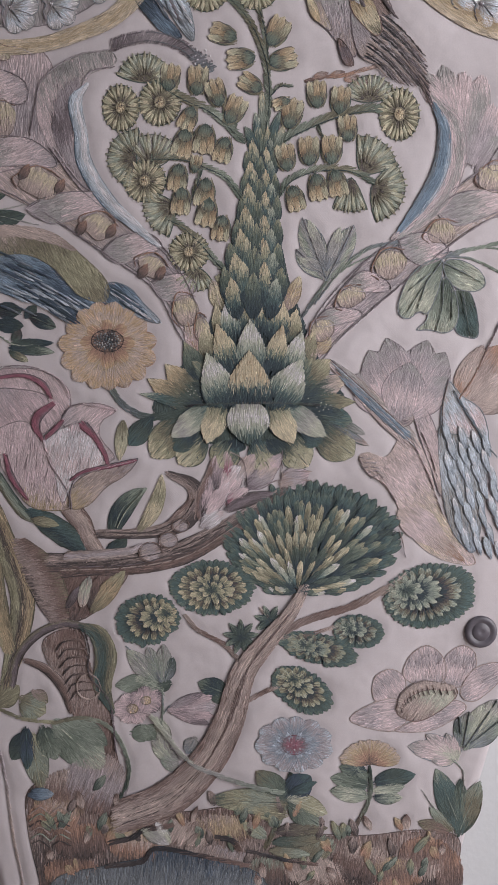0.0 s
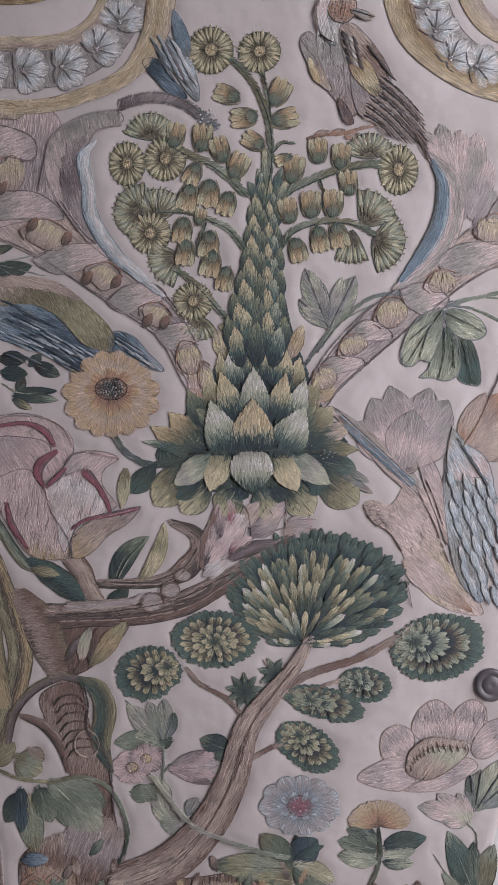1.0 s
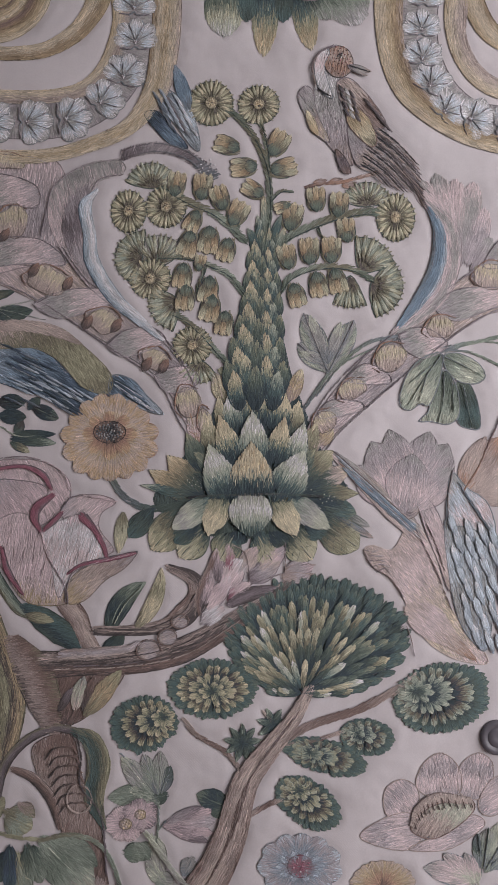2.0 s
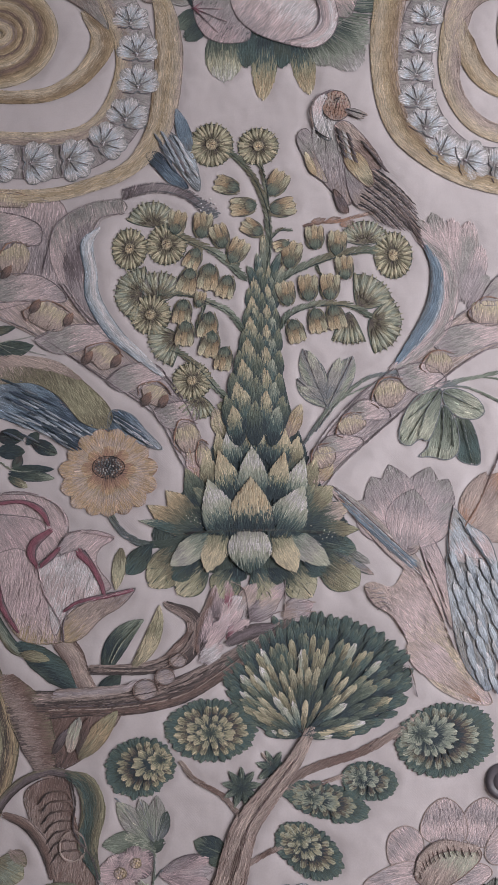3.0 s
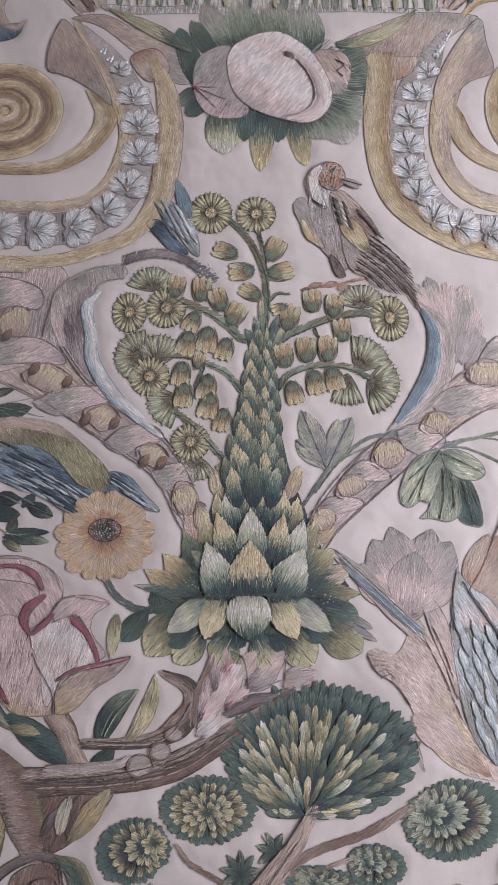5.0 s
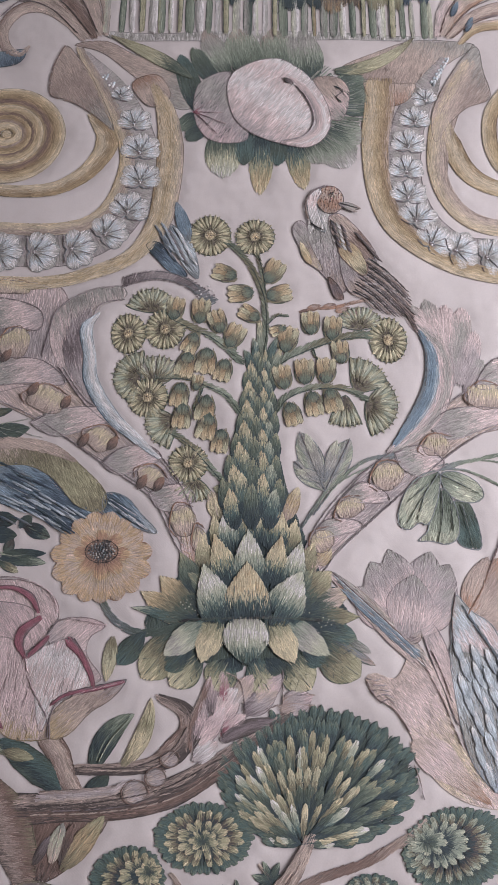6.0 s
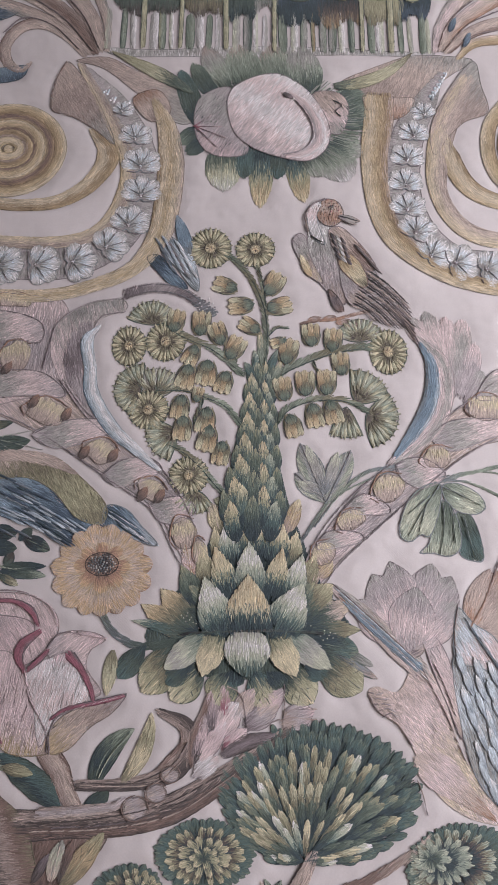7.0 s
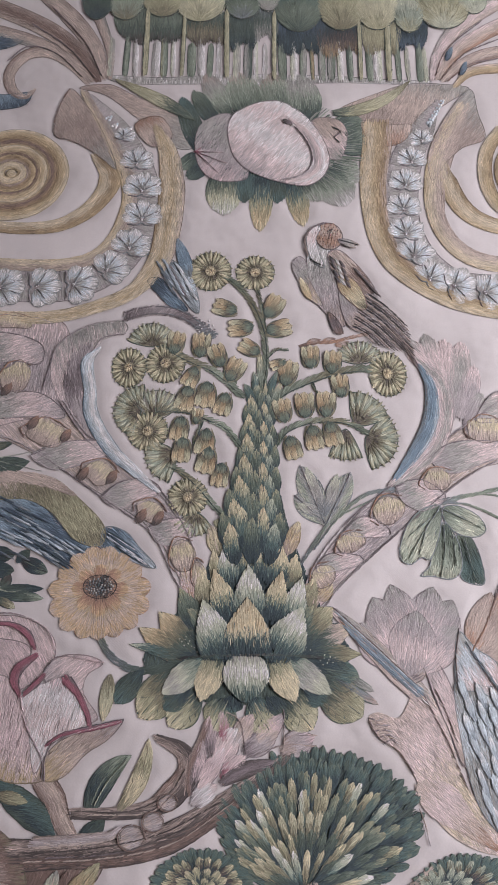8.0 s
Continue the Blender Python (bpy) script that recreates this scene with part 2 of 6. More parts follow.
def sew(name, parent, poly, way, dyes, up=0.0, length=11.0, wide=0.78, cover=2.3, pad=0.8, half=None, label="", ragged=0.5, vary=0.16, mix=0.09, under=0.75, rise=0.28, trim=0.5, strip=None, hit=None):
    """Fill an outline with stitches. way(p) gives the run for dyes, the side offset, and the direction."""
    hit = hit or (lambda x: inside(poly, x))
    length *= 0.72
    if strip is None:
        pad *= 0.35
    lo, hi = poly.min(0), poly.max(0)
    area = (hi - lo).prod()
    n = int(area / (wide * length) * cover) + 6
    p = lo + rng.random((n, 2)) * (hi - lo)
    p = p[hit(p)]
    if len(p) < 3:
        p = poly.mean(0) + rng.normal(0, 0.3, (3, 2))
    s, q, d = way(p)
    turn = rng.normal(0, 0.11, len(p))
    d = np.stack([d[:, 0] * np.cos(turn) - d[:, 1] * np.sin(turn), d[:, 0] * np.sin(turn) + d[:, 1] * np.cos(turn)], 1)
    reach = length * (0.5 + 0.3 * (rng.random(len(p)) - 0.5))
    ends = []
    for sign in (-1, 1):
        f = np.linspace(0.15, 1, 6)
        probe = p[:, None] + sign * d[:, None] * (reach[:, None] * f)[..., None]
        ok = np.cumprod(hit(probe.reshape(-1, 2)).reshape(len(p), 6), 1).sum(1)
        ln = np.concatenate([[0.08], f])[ok] * reach + rng.random(len(p)) * ragged
        ends.append(p + sign * d * ln[:, None])
    a, b = ends
    SEWN.append(poly)
    half = half or max(2.0, 0.25 * np.sqrt(area))
    heights = []
    for c in (a, (a + b) / 2, b):
        qq = way(c)[1]
        heights.append(up + pad * np.sqrt(np.clip(1 - (qq / half) ** 2, 0, 1)))
    heights = np.stack(heights, 1) + rng.random((len(p), 1)) * 0.14
    dye = ramp(dyes, s + rng.normal(0, mix, len(p))) * np.exp(rng.normal(0, vary, (len(p), 1)))
    verts, quads, col = threads(a, b, wide / 2 * (0.8 + 0.5 * rng.random(len(p))), heights, dye, rise)
    if trim:
        ring = np.concatenate([poly, poly[:1]])
        run = np.concatenate([[0], np.cumsum(np.linalg.norm(np.diff(ring, axis=0), axis=1))])
        at = np.arange(0, run[-1], 2.6)
        pos = lambda x: np.stack([np.interp(x % run[-1], run, ring[:, k]) for k in (0, 1)], 1)
        ea, eb = pos(at - 2.3) + rng.normal(0, 0.15, (len(at), 2)), pos(at + 2.3) + rng.normal(0, 0.15, (len(at), 2))
        ev, eq, ec = threads(ea, eb, np.full(len(at), 0.52), np.full((len(at), 3), up + 0.4), (np.repeat(DYES[trim][None], len(at), 0) if isinstance(trim, str) else ramp(dyes, way(pos(at))[0]) * trim) * np.exp(rng.normal(0, 0.15, (len(at), 1))), 0.4)
        quads, verts, col = np.concatenate([quads, eq + len(verts)]), np.concatenate([verts, ev]), np.concatenate([col, ec])
    centre = Vector(place(*poly.mean(0)))
    if strip is None:
        nx, ny = (np.ceil((hi - lo) / 2.4).astype(int) + 1)
        gx, gy = np.meshgrid(np.linspace(lo[0], hi[0], nx), np.linspace(lo[1], hi[1], ny), indexing="ij")
        bed = np.stack([gx, gy], -1).reshape(-1, 2)
        rise_up = np.full(len(bed), up + 0.1)
        ok = inside(poly, bed)
        i, j = np.meshgrid(np.arange(nx - 1), np.arange(ny - 1), indexing="ij")
        bq = np.stack([i * ny + j, (i + 1) * ny + j, (i + 1) * ny + j + 1, i * ny + j + 1], -1).reshape(-1, 4)
        bq = bq[ok[bq].all(1)]
        kept, flat = np.unique(bq, return_inverse=True)
        bq, br = flat.reshape(-1, 4) + len(verts), []
        bed, rise_up = (bed[kept], rise_up[kept]) if len(kept) else (poly[:1], rise_up[:1])
    else:
        n = len(strip)
        left, right = poly[:n], poly[:n - 1:-1]
        bed = np.concatenate([left, (left + strip) / 2, strip, (right + strip) / 2, right])
        rise_up = up + 0.1 + pad * np.repeat([0, 0.8, 0.95, 0.8, 0], n)
        i, j = np.meshgrid(np.arange(4) * n, np.arange(n - 1), indexing="ij")
        bq, br = np.stack([i + j, i + j + 1, i + n + j + 1, i + n + j], -1).reshape(-1, 4) + len(verts), []
    rim = place(bed[:, 0], bed[:, 1], rise_up)
    # under darkens the bed's dye, painting shade into the gaps between stitches
    rs = ramp(dyes, way(bed)[0]) * under
    allv = np.concatenate([verts, rim]) - np.array(centre)
    me = mesh_of(name, allv, np.concatenate([quads, bq]), br, WOOL, np.concatenate([col, rs]))
    return link(name, me, parent, centre, label)


def finer(spine, prof):
    t, u = np.arange(len(spine)), np.linspace(0, len(spine) - 1, 3 * len(spine))
    return np.stack([np.interp(u, t, spine[:, k]) for k in (0, 1)], 1), np.interp(u, t, prof)


def near(spine, prof):
    """Test for points that lie within a width profile along a spine."""
    def hit(p):
        d = ((p[:, None] - spine[None]) ** 2).sum(-1)
        i = d.argmin(1)
        return np.sqrt(d[np.arange(len(p)), i]) < prof[i] + 0.35
    return hit


def spine_way(spine, half, fan, mode, slant=0.0, taper=False):
    def way(p):
        s, q, t = along(spine, p)
        ang = radians(slant) + np.clip(q / half, -1, 1) * radians(fan) * ((1.0 - 1.9 * s) if taper else 1.0)
        d = np.stack([t[:, 0] * np.cos(ang) - t[:, 1] * np.sin(ang), t[:, 0] * np.sin(ang) + t[:, 1] * np.cos(ang)], 1)
        return {"s": s, "q": 0.5 + 0.5 * q / half, "a": np.abs(q) / half}[mode], q, d
    return way


def petal(parent, a, b, w, dyes, k=0.45, bend=0.0, cut=0.06, p=0.75, fan=22, mode="s", name="petal", **kw):
    """A leaf or petal from base a to tip b, w wide; bend bows it to its left."""
    a, b = np.array(a, float), np.array(b, float)
    ax = b - a
    nrm = np.array([-ax[1], ax[0]])
    t = np.linspace(0, 1, 13)
    spine = a + ax * t[:, None] + nrm * (bend * 4 * t * (1 - t))[:, None]
    x = cut + (1 - cut) * t
    prof = np.sin(np.pi * x ** (math.log(0.5) / math.log(k))) ** p * w / 2
    prof[-1] = 0.15
    tan = np.gradient(spine, axis=0)
    tan /= np.linalg.norm(tan, axis=1)[:, None]
    side = np.stack([-tan[:, 1], tan[:, 0]], 1)
    poly = np.concatenate([spine + side * prof[:, None], (spine - side * prof[:, None])[::-1]])
    kw.setdefault("length", min(11.0, max(4.0, 0.45 * np.hypot(*ax))))

    made = sew(name, parent, poly, spine_way(spine, w / 2, fan, mode, 0.0, fan <= 26), dyes, half=w / 2, strip=spine, hit=near(*finer(spine, prof)), **kw)
    if name == "leaf" and w > 13 and parent.type == "EMPTY":
        rise = kw.get("up", 0.0) + kw.get("pad", 0.8) + 0.1
        cord(made, spine[[1, 5, 9, 11]], 0.7, f"{dyes.split()[-1]} {dyes.split()[0]}", name="vein", up=rise, rise=0.4)
        side = np.stack([-tan[:, 1], tan[:, 0]], 1)
        for i in (3, 5, 7):
            for s in (-1, 1):
                cord(made, [spine[i], spine[i + 2] + side[i + 2] * s * prof[i + 2] * 0.75], 0.5, dyes.split()[0], name="side_vein", up=rise - 0.4, rise=0.4)
    return made


def band(parent, pts, widths, dyes, mode="q", fan=0, slant=0.0, name="band", **kw):
    """A strip along a few knots with a width at each."""
    spine = glide(pts)
    w = np.interp(np.linspace(0, 1, len(spine)), np.linspace(0, 1, len(widths)), widths) / 2
    tan = np.gradient(spine, axis=0)
    tan /= np.linalg.norm(tan, axis=1)[:, None]
    side = np.stack([-tan[:, 1], tan[:, 0]], 1)
    poly = np.concatenate([spine + side * w[:, None], (spine - side * w[:, None])[::-1]])
    half = max(w)
    return sew(name, parent, poly, spine_way(spine, half, fan, mode, slant), dyes, half=half, strip=spine, hit=near(*finer(spine, w)), **kw)


def patch(parent, pts, dyes, ang=90.0, centre=None, name="patch", **kw):
    """A rounded area through a few knots; stitches at an angle, or out from a centre."""
    poly = glide(pts, 6, True)
    mid = poly.mean(0)
    size = np.abs(poly - mid).max()
    if centre is not None:
        c = np.array(centre, float)
        far = np.linalg.norm(poly - c, axis=1).max()

        def way(p):
            rel = p - c
            r = np.linalg.norm(rel, axis=1)
            return r / far, np.linalg.norm(p - mid, axis=1), rel / (r[:, None] + 1e-6)
    else:
        d = np.array([math.cos(radians(ang)), math.sin(radians(ang))])
        run = (poly - mid) @ d

        def way(p):
            return ((p - mid) @ d - run.min()) / np.ptp(run), np.linalg.norm(p - mid, axis=1), np.repeat(d[None], len(p), 0)
    return sew(name, parent, poly, way, dyes, half=size * 1.05, **kw)


def oval(c, rx, ry=None, tilt=0.0, n=10):
    """Knots of an ellipse."""
    t = np.linspace(0, 2 * np.pi, n, endpoint=False)
    x, y = rx * np.cos(t), (ry or rx) * np.sin(t)
    k = radians(tilt)
    return np.stack([c[0] + x * math.cos(k) - y * math.sin(k), c[1] + x * math.sin(k) + y * math.cos(k)], 1)


def cord(parent, pts, w, dyes, name="stem", up=0.25, slant=10, label="", rise=0.8, vary=0.15):
    """Stem stitch: short slanting threads that overlap along a line."""
    line = glide(pts, 14)
    seg = np.concatenate([[0], np.cumsum(np.linalg.norm(np.diff(line, axis=0), axis=1))])
    n = max(4, int(seg[-1] / 1.5 * max(1, w / 1.1)))
    s = np.sort(rng.random(n)) * seg[-1]
    p = np.stack([np.interp(s, seg, line[:, 0]), np.interp(s, seg, line[:, 1])], 1)
    _, _, d = along(line, p)
    nrm = np.stack([-d[:, 1], d[:, 0]], 1)
    off = (rng.random((n, 1)) - 0.5) * max(0, w - 0.9)
    k = radians(slant)
    d2 = d * math.cos(k) + nrm * math.sin(k)
    ln = 3.2 + 0.5 * w
    wing = np.stack([-np.gradient(line[:, 1]), np.gradient(line[:, 0])], 1)
    wing /= np.linalg.norm(wing, axis=1)[:, None] + 1e-9
    SEWN.append(np.concatenate([line + wing * (w / 2 + 1), (line - wing * (w / 2 + 1))[::-1]]))
    a, b = p + nrm * off - d2 * ln / 2, p + nrm * off + d2 * ln / 2
    dye = ramp(dyes, s / seg[-1] + rng.normal(0, 0.08, n)) * np.exp(rng.normal(0, vary, (n, 1)))
    verts, quads, col = threads(a, b, np.full(n, min(0.5, 0.25 + w * 0.2)), np.full((n, 3), up) + rng.random((n, 1)) * 0.3, dye, rise)
    centre = Vector(place(*line.mean(0)))
    return link(name, mesh_of(name, verts - np.array(centre), quads, (), WOOL, col), parent, centre, label)


def spokes(parent, c, r0, r1, dyes, n, a0=0.0, a1=360.0, wide=1.0, name="spokes", up=0.7, squash=1.0, tilt=0.0, label=""):
    """Bold straight stitches that ray out from a centre."""
    t = np.radians(np.linspace(a0, a1, n, endpoint=(a1 - a0) < 359)) + rng.normal(0, 0.03, n)
    k = radians(tilt)
    x, y = np.cos(t), np.sin(t) * squash
    d = np.stack([x * math.cos(k) - y * math.sin(k), x * math.sin(k) + y * math.cos(k)], 1)
    c = np.array(c, float)
    a = c + d * (r0 * (0.9 + 0.2 * rng.random((n, 1))))
    b = c + d * (r1 * (0.92 + 0.16 * rng.random((n, 1))))
    dye = ramp(dyes, rng.random(n)) * np.exp(rng.normal(0, 0.1, (n, 1)))
    verts, quads, col = threads(a, b, np.full(n, wide / 2), np.full((n, 3), up), dye, 0.7)
    centre = Vector(place(*c))
    return tagged(link(name, mesh_of(name, verts - np.array(centre), quads, (), WOOL, col), parent, centre, label), kind="stuff")


def knots(parent, c, r, dyes, n, size=1.6, name="knot_centre", squash=1.0, up=0.6, label=""):
    """French knots: little domes packed in a ring pattern."""
    i = np.arange(n)
    rad, th = r * np.sqrt((i + 0.5) / n), i * 2.39996
    p = np.stack([c[0] + rad * np.cos(th), c[1] + rad * np.sin(th) * squash], 1)
    v, q, col = [], [], []
    for j, (x, y) in enumerate(p):
        t = np.linspace(0, 2 * np.pi, 6, endpoint=False)
        lo = place(x + size * np.cos(t), y + size * np.sin(t), up)
        hi = place(x + size * 0.55 * np.cos(t), y + size * 0.55 * np.sin(t), up + size * 0.75)
        k = j * 12
        v += [lo, hi]
        q += [[k + m, k + (m + 1) % 6, k + 6 + (m + 1) % 6, k + 6 + m] for m in range(6)]
        q += [[k + 6, k + 7, k + 8, k + 9], [k + 6, k + 9, k + 10, k + 11]]
        col += [ramp(dyes, rng.random(1))[0] * math.exp(rng.normal(0, 0.15))] * 12
    centre = Vector(place(np.array(c[0], float), np.array(c[1], float)))
    me = mesh_of(name, np.concatenate(v) - np.array(centre), np.array(q), (), WOOL, np.array(col))
    return tagged(link(name, me, parent, centre, label), kind="stuff")



def merge(root):
    """One plain mesh out of all that was sewn under a thing."""
    verts, quads, rims, dye, count = [], [], [], [], 0
    base = ORIGIN[root.name]
    for ob in root.children:
        me = ob.data
        co, dd = np.empty(len(me.vertices) * 3, np.float32), np.empty(len(me.vertices) * 4, np.float32)
        me.vertices.foreach_get("co", co)
        me.attributes["dye"].data.foreach_get("color", dd)
        verts.append(co.reshape(-1, 3) + np.array(ob.location))
        dye.append(dd.reshape(-1, 4)[:, :3])
        total, loops = np.empty(len(me.polygons), np.int32), np.empty(len(me.loops), np.int32)
        me.polygons.foreach_get("loop_total", total)
        me.loops.foreach_get("vertex_index", loops)
        four = np.repeat(total == 4, total)
        quads.append(loops[four].reshape(-1, 4) + count)
        start = np.concatenate([[0], np.cumsum(total)])
        rims += [loops[start[i]:start[i + 1]] + count for i in np.nonzero(total != 4)[0]]
        count += len(me.vertices)
    me = mesh_of(root.name, np.concatenate(verts), np.concatenate(quads), rims, WOOL, np.concatenate(dye))
    name, tags, spot = root.name, {k: root[k] for k in ("label", "category", "group") if k in root}, root.location.copy()
    for ob in (*root.children, root):
        bpy.data.objects.remove(ob)
    ob = tagged(new(name, me), **tags)
    ob.location = spot
    return ob


# ---- central flowering plant ----
plant = thing("flowering_plant_motif", (0, -3), "tall blue-green and yellow crewel plant with a lotus foot", "plant motif")
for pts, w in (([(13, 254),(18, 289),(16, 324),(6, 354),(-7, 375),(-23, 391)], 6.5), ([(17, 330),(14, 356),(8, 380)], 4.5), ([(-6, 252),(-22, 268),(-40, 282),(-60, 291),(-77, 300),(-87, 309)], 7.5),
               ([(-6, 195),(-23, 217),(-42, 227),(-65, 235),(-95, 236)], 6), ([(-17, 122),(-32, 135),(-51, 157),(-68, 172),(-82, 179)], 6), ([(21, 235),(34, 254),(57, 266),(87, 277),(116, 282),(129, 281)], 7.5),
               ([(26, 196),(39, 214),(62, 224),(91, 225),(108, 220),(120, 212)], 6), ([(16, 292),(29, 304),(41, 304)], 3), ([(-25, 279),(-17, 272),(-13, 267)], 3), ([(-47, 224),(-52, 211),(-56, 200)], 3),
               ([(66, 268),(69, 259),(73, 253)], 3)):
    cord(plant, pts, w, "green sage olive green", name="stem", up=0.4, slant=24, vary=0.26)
    # shadow of each stem, put in as a dark-dyed cord offset below it
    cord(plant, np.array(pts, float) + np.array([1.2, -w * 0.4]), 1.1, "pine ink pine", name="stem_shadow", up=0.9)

# dark ground that shows between the leaves
patch(plant, [(-96, -7),(-77, 20),(-56, 49),(-35, 85),(-26, 118),(-15, 170),(-4, 224),(6, 254),(18, 254),(24, 224),(29, 170),(39, 118),(51, 85),(65, 49),(79, 23),(96, -1),(77, -26),(46, -41),(-1, -46),(-54, -41),(-81, -27)], "pine ink pine teal", ang=84, name="leaf_ground", length=9, trim=None, vary=0.22)
# outer leaves of the lotus foot, hanging
for base, tip, w, dyes, up in (
        ((-62, -18), (-97, -57), 36, "pine pine olive moss straw", 0.3), ((-42, -36), (-70, -64), 30, "ink pine moss lime straw", 0.2), ((-16, -41), (-31, -67), 32, "ink green moss lime", 0.2),
        ((5, -40), (21, -69), 32, "ink teal moss lime straw", 0.3), ((35, -38), (59, -66), 34, "ink pine moss lime straw", 0.3), ((65, -27), (104, -55), 38, "ink pine olive moss lime", 0.3),
        ((-52, -29), (-75, -50), 22, "ink ink pine teal", 0.7), ((-12, -38), (-14, -52), 20, "ink ink teal", 0.5), ((19, -40), (30, -53), 20, "ink ink pine", 0.5), ((52, -30), (72, -42), 24, "ink ink teal pine", 0.7),
        ((68, -14), (102, -21), 20, "ink pine teal green", 0.3), ((81, -24), (118, -45), 8, "ink slate taupe", 0.2), ((87, -19), (115, -34), 7, "pine grey", 0.2)):
    petal(plant, base, tip, w, dyes, k=0.58, up=up, name="leaf", pad=1.0, p=0.7, trim="pine", ragged=0.3)
for base, tip, w, dyes, up in (
        ((-40, -9), (-77, -37), 25, "teal sage pale grey pale", 1.4), ((-29, -5), (-42, -43), 26, "pine moss straw straw straw", 1.9), ((24, -5), (44, -43), 28, "pine moss straw straw straw", 1.9),
        ((36, -8), (76, -36), 25, "teal sage grey pale pale", 1.4), ((-1, -3), (-1, -44), 43, "grey pale white pale sage teal pine", 2.5)):
    petal(plant, base, tip, w, dyes, k=0.44, up=up, p=0.72, cut=0.08, pad=1.2, ragged=0.15, trim="ink", length=8)
# upright petals of the lotus foot, each lower row in front of the one above
PALE, YELLOW, MOSSY = "ink teal sage pale white pale pale", "ink ink teal moss straw straw gold straw", "pine olive moss straw straw"
OUTER_ROW = (
    ((-48, -5), (-109, 6), 15, "ink pine teal pale", 0.5), ((-65, -1), (-101, 21), 24, "pine olive gold straw", 0.4), ((-58, 9), (-83, 35), 28, "pine olive gold straw", 0.4), ((-49, 25), (-64, 57), 23, "ink pine green moss", 0.5),
    ((-38, 39), (-45, 75), 21, MOSSY, 0.5), ((-28, 66), (-33, 93), 15, MOSSY, 0.3), ((56, -1), (105, -2), 25, "ink pine olive moss", 0.4), ((59, 6), (99, 23), 28, "ink pine sand straw", 0.4),
    ((58, 19), (80, 40), 30, "pine olive moss straw", 0.5), ((52, 35), (64, 67), 23, "pine olive moss straw", 0.5), ((40, 60), (47, 89), 20, MOSSY, 0.3), ((66, -6), (94, -16), 21, "ink ink pine", 0.4),
    ((-24, -1), (-57, 17), 23, "ink ink pine", 0.9), ((31, -1), (66, 15), 23, "ink ink pine", 0.9), ((-34, 20), (-56, 38), 21, "ink pine green moss", 0.9), ((44, 20), (62, 41), 21, "ink pine green moss", 0.9),
)
FRONT_ROWS = (
    ((-17, 64), (-21, 99), 22, PALE, 0.8), ((27, 63), (32, 99), 25, YELLOW, 0.8), ((5, 66), (4, 106), 30, YELLOW, 1.0),
    ((-18, 30), (-32, 75), 26, YELLOW, 1.6), ((22, 29), (33, 73), 25, YELLOW, 1.6), ((40, 28), (52, 68), 23, PALE, 1.4), ((2, 31), (1, 80), 31, PALE, 2.0),
    ((-26, -1), (-42, 46), 34, PALE, 2.6), ((31, -1), (52, 40), 37, PALE, 2.6), ((0, -2), (0, 49), 44, "ink ink teal straw gold straw gold straw straw", 3.2),
)
for base, tip, w, dyes, up in OUTER_ROW + FRONT_ROWS:
    petal(plant, base, tip, w, dyes, k=0.38, up=up, p=0.95, cut=0.22, pad=1.1, ragged=0.12, trim="ink", length=8)
cord(plant, [(-60, -6),(-33, -4),(-1, -3),(31, -3),(69, -5)], 2.6, "black pine umber pine black", name="seam_cord", up=3.2)
for c, n in (((-55, 9), 12), ((-42, 4), 8), ((73, -7), 10), ((52, 4), 8)):
    knots(plant, c, 9, "grey pale", n, 0.7, up=1.6, squash=0.6)
# overlapping scale leaves up the tower
lo, hi = np.array((4, 97), float), np.array((13, 251), float)
for i in range(14):
    f = i / 13
    c = lo + (hi - lo) * f ** 0.95
    tall, half, wide = 40 - 16 * f, 17.5 - 18 * f + 7.5 * f * f, 19 - 8.5 * f
    row = (-1.75, -0.62, 0.62, 1.75) if i % 2 else (-1.25, 0, 1.25)
    for j, s in enumerate(row):
        tip = c + np.array([s * half * (1.0 + 0.08 * math.sin(7 * i + j)), tall * (0.7 - 0.12 * abs(s))])
        foot = c + np.array([s * half * 0.72, -tall * 0.42])
        dyes = ("ink ink teal moss straw gold", "ink ink teal green lime straw", "ink ink teal sage pale", "ink ink pine green moss")[(2 * i + 3 * j) % 4 if abs(s) < 1.5 else 3]
        petal(plant, foot, tip, wide, dyes, k=0.44, p=0.92, up=2.0 - 1.6 * f - 0.3 * abs(s), pad=0.9, name="scale_leaf", trim="ink", ragged=0.12, length=7)
for base, tip, w, dyes in (((6, 248), (-4, 265), 9, "ink teal sage"), ((16, 254), (11, 302), 9, "green sage straw"), ((20, 254), (30, 279), 8, "pine teal sage"), ((9, 251), (6, 279), 8, "pine teal pale"), ((24, 242), (34, 267), 8, "pine sage straw"),
                           ((-24, 118), (-33, 120), 9, "pine moss"), ((-28, 90), (-36, 117), 16, "olive straw sand"), ((38, 90), (50, 121), 14, "taupe gold straw"), ((-53, 47), (-61, 79), 14, "rust blush straw"), ((67, 47), (80, 61), 14, "taupe gold straw")):
    petal(plant, base, tip, w, dyes, name="leaf", up=0.2)


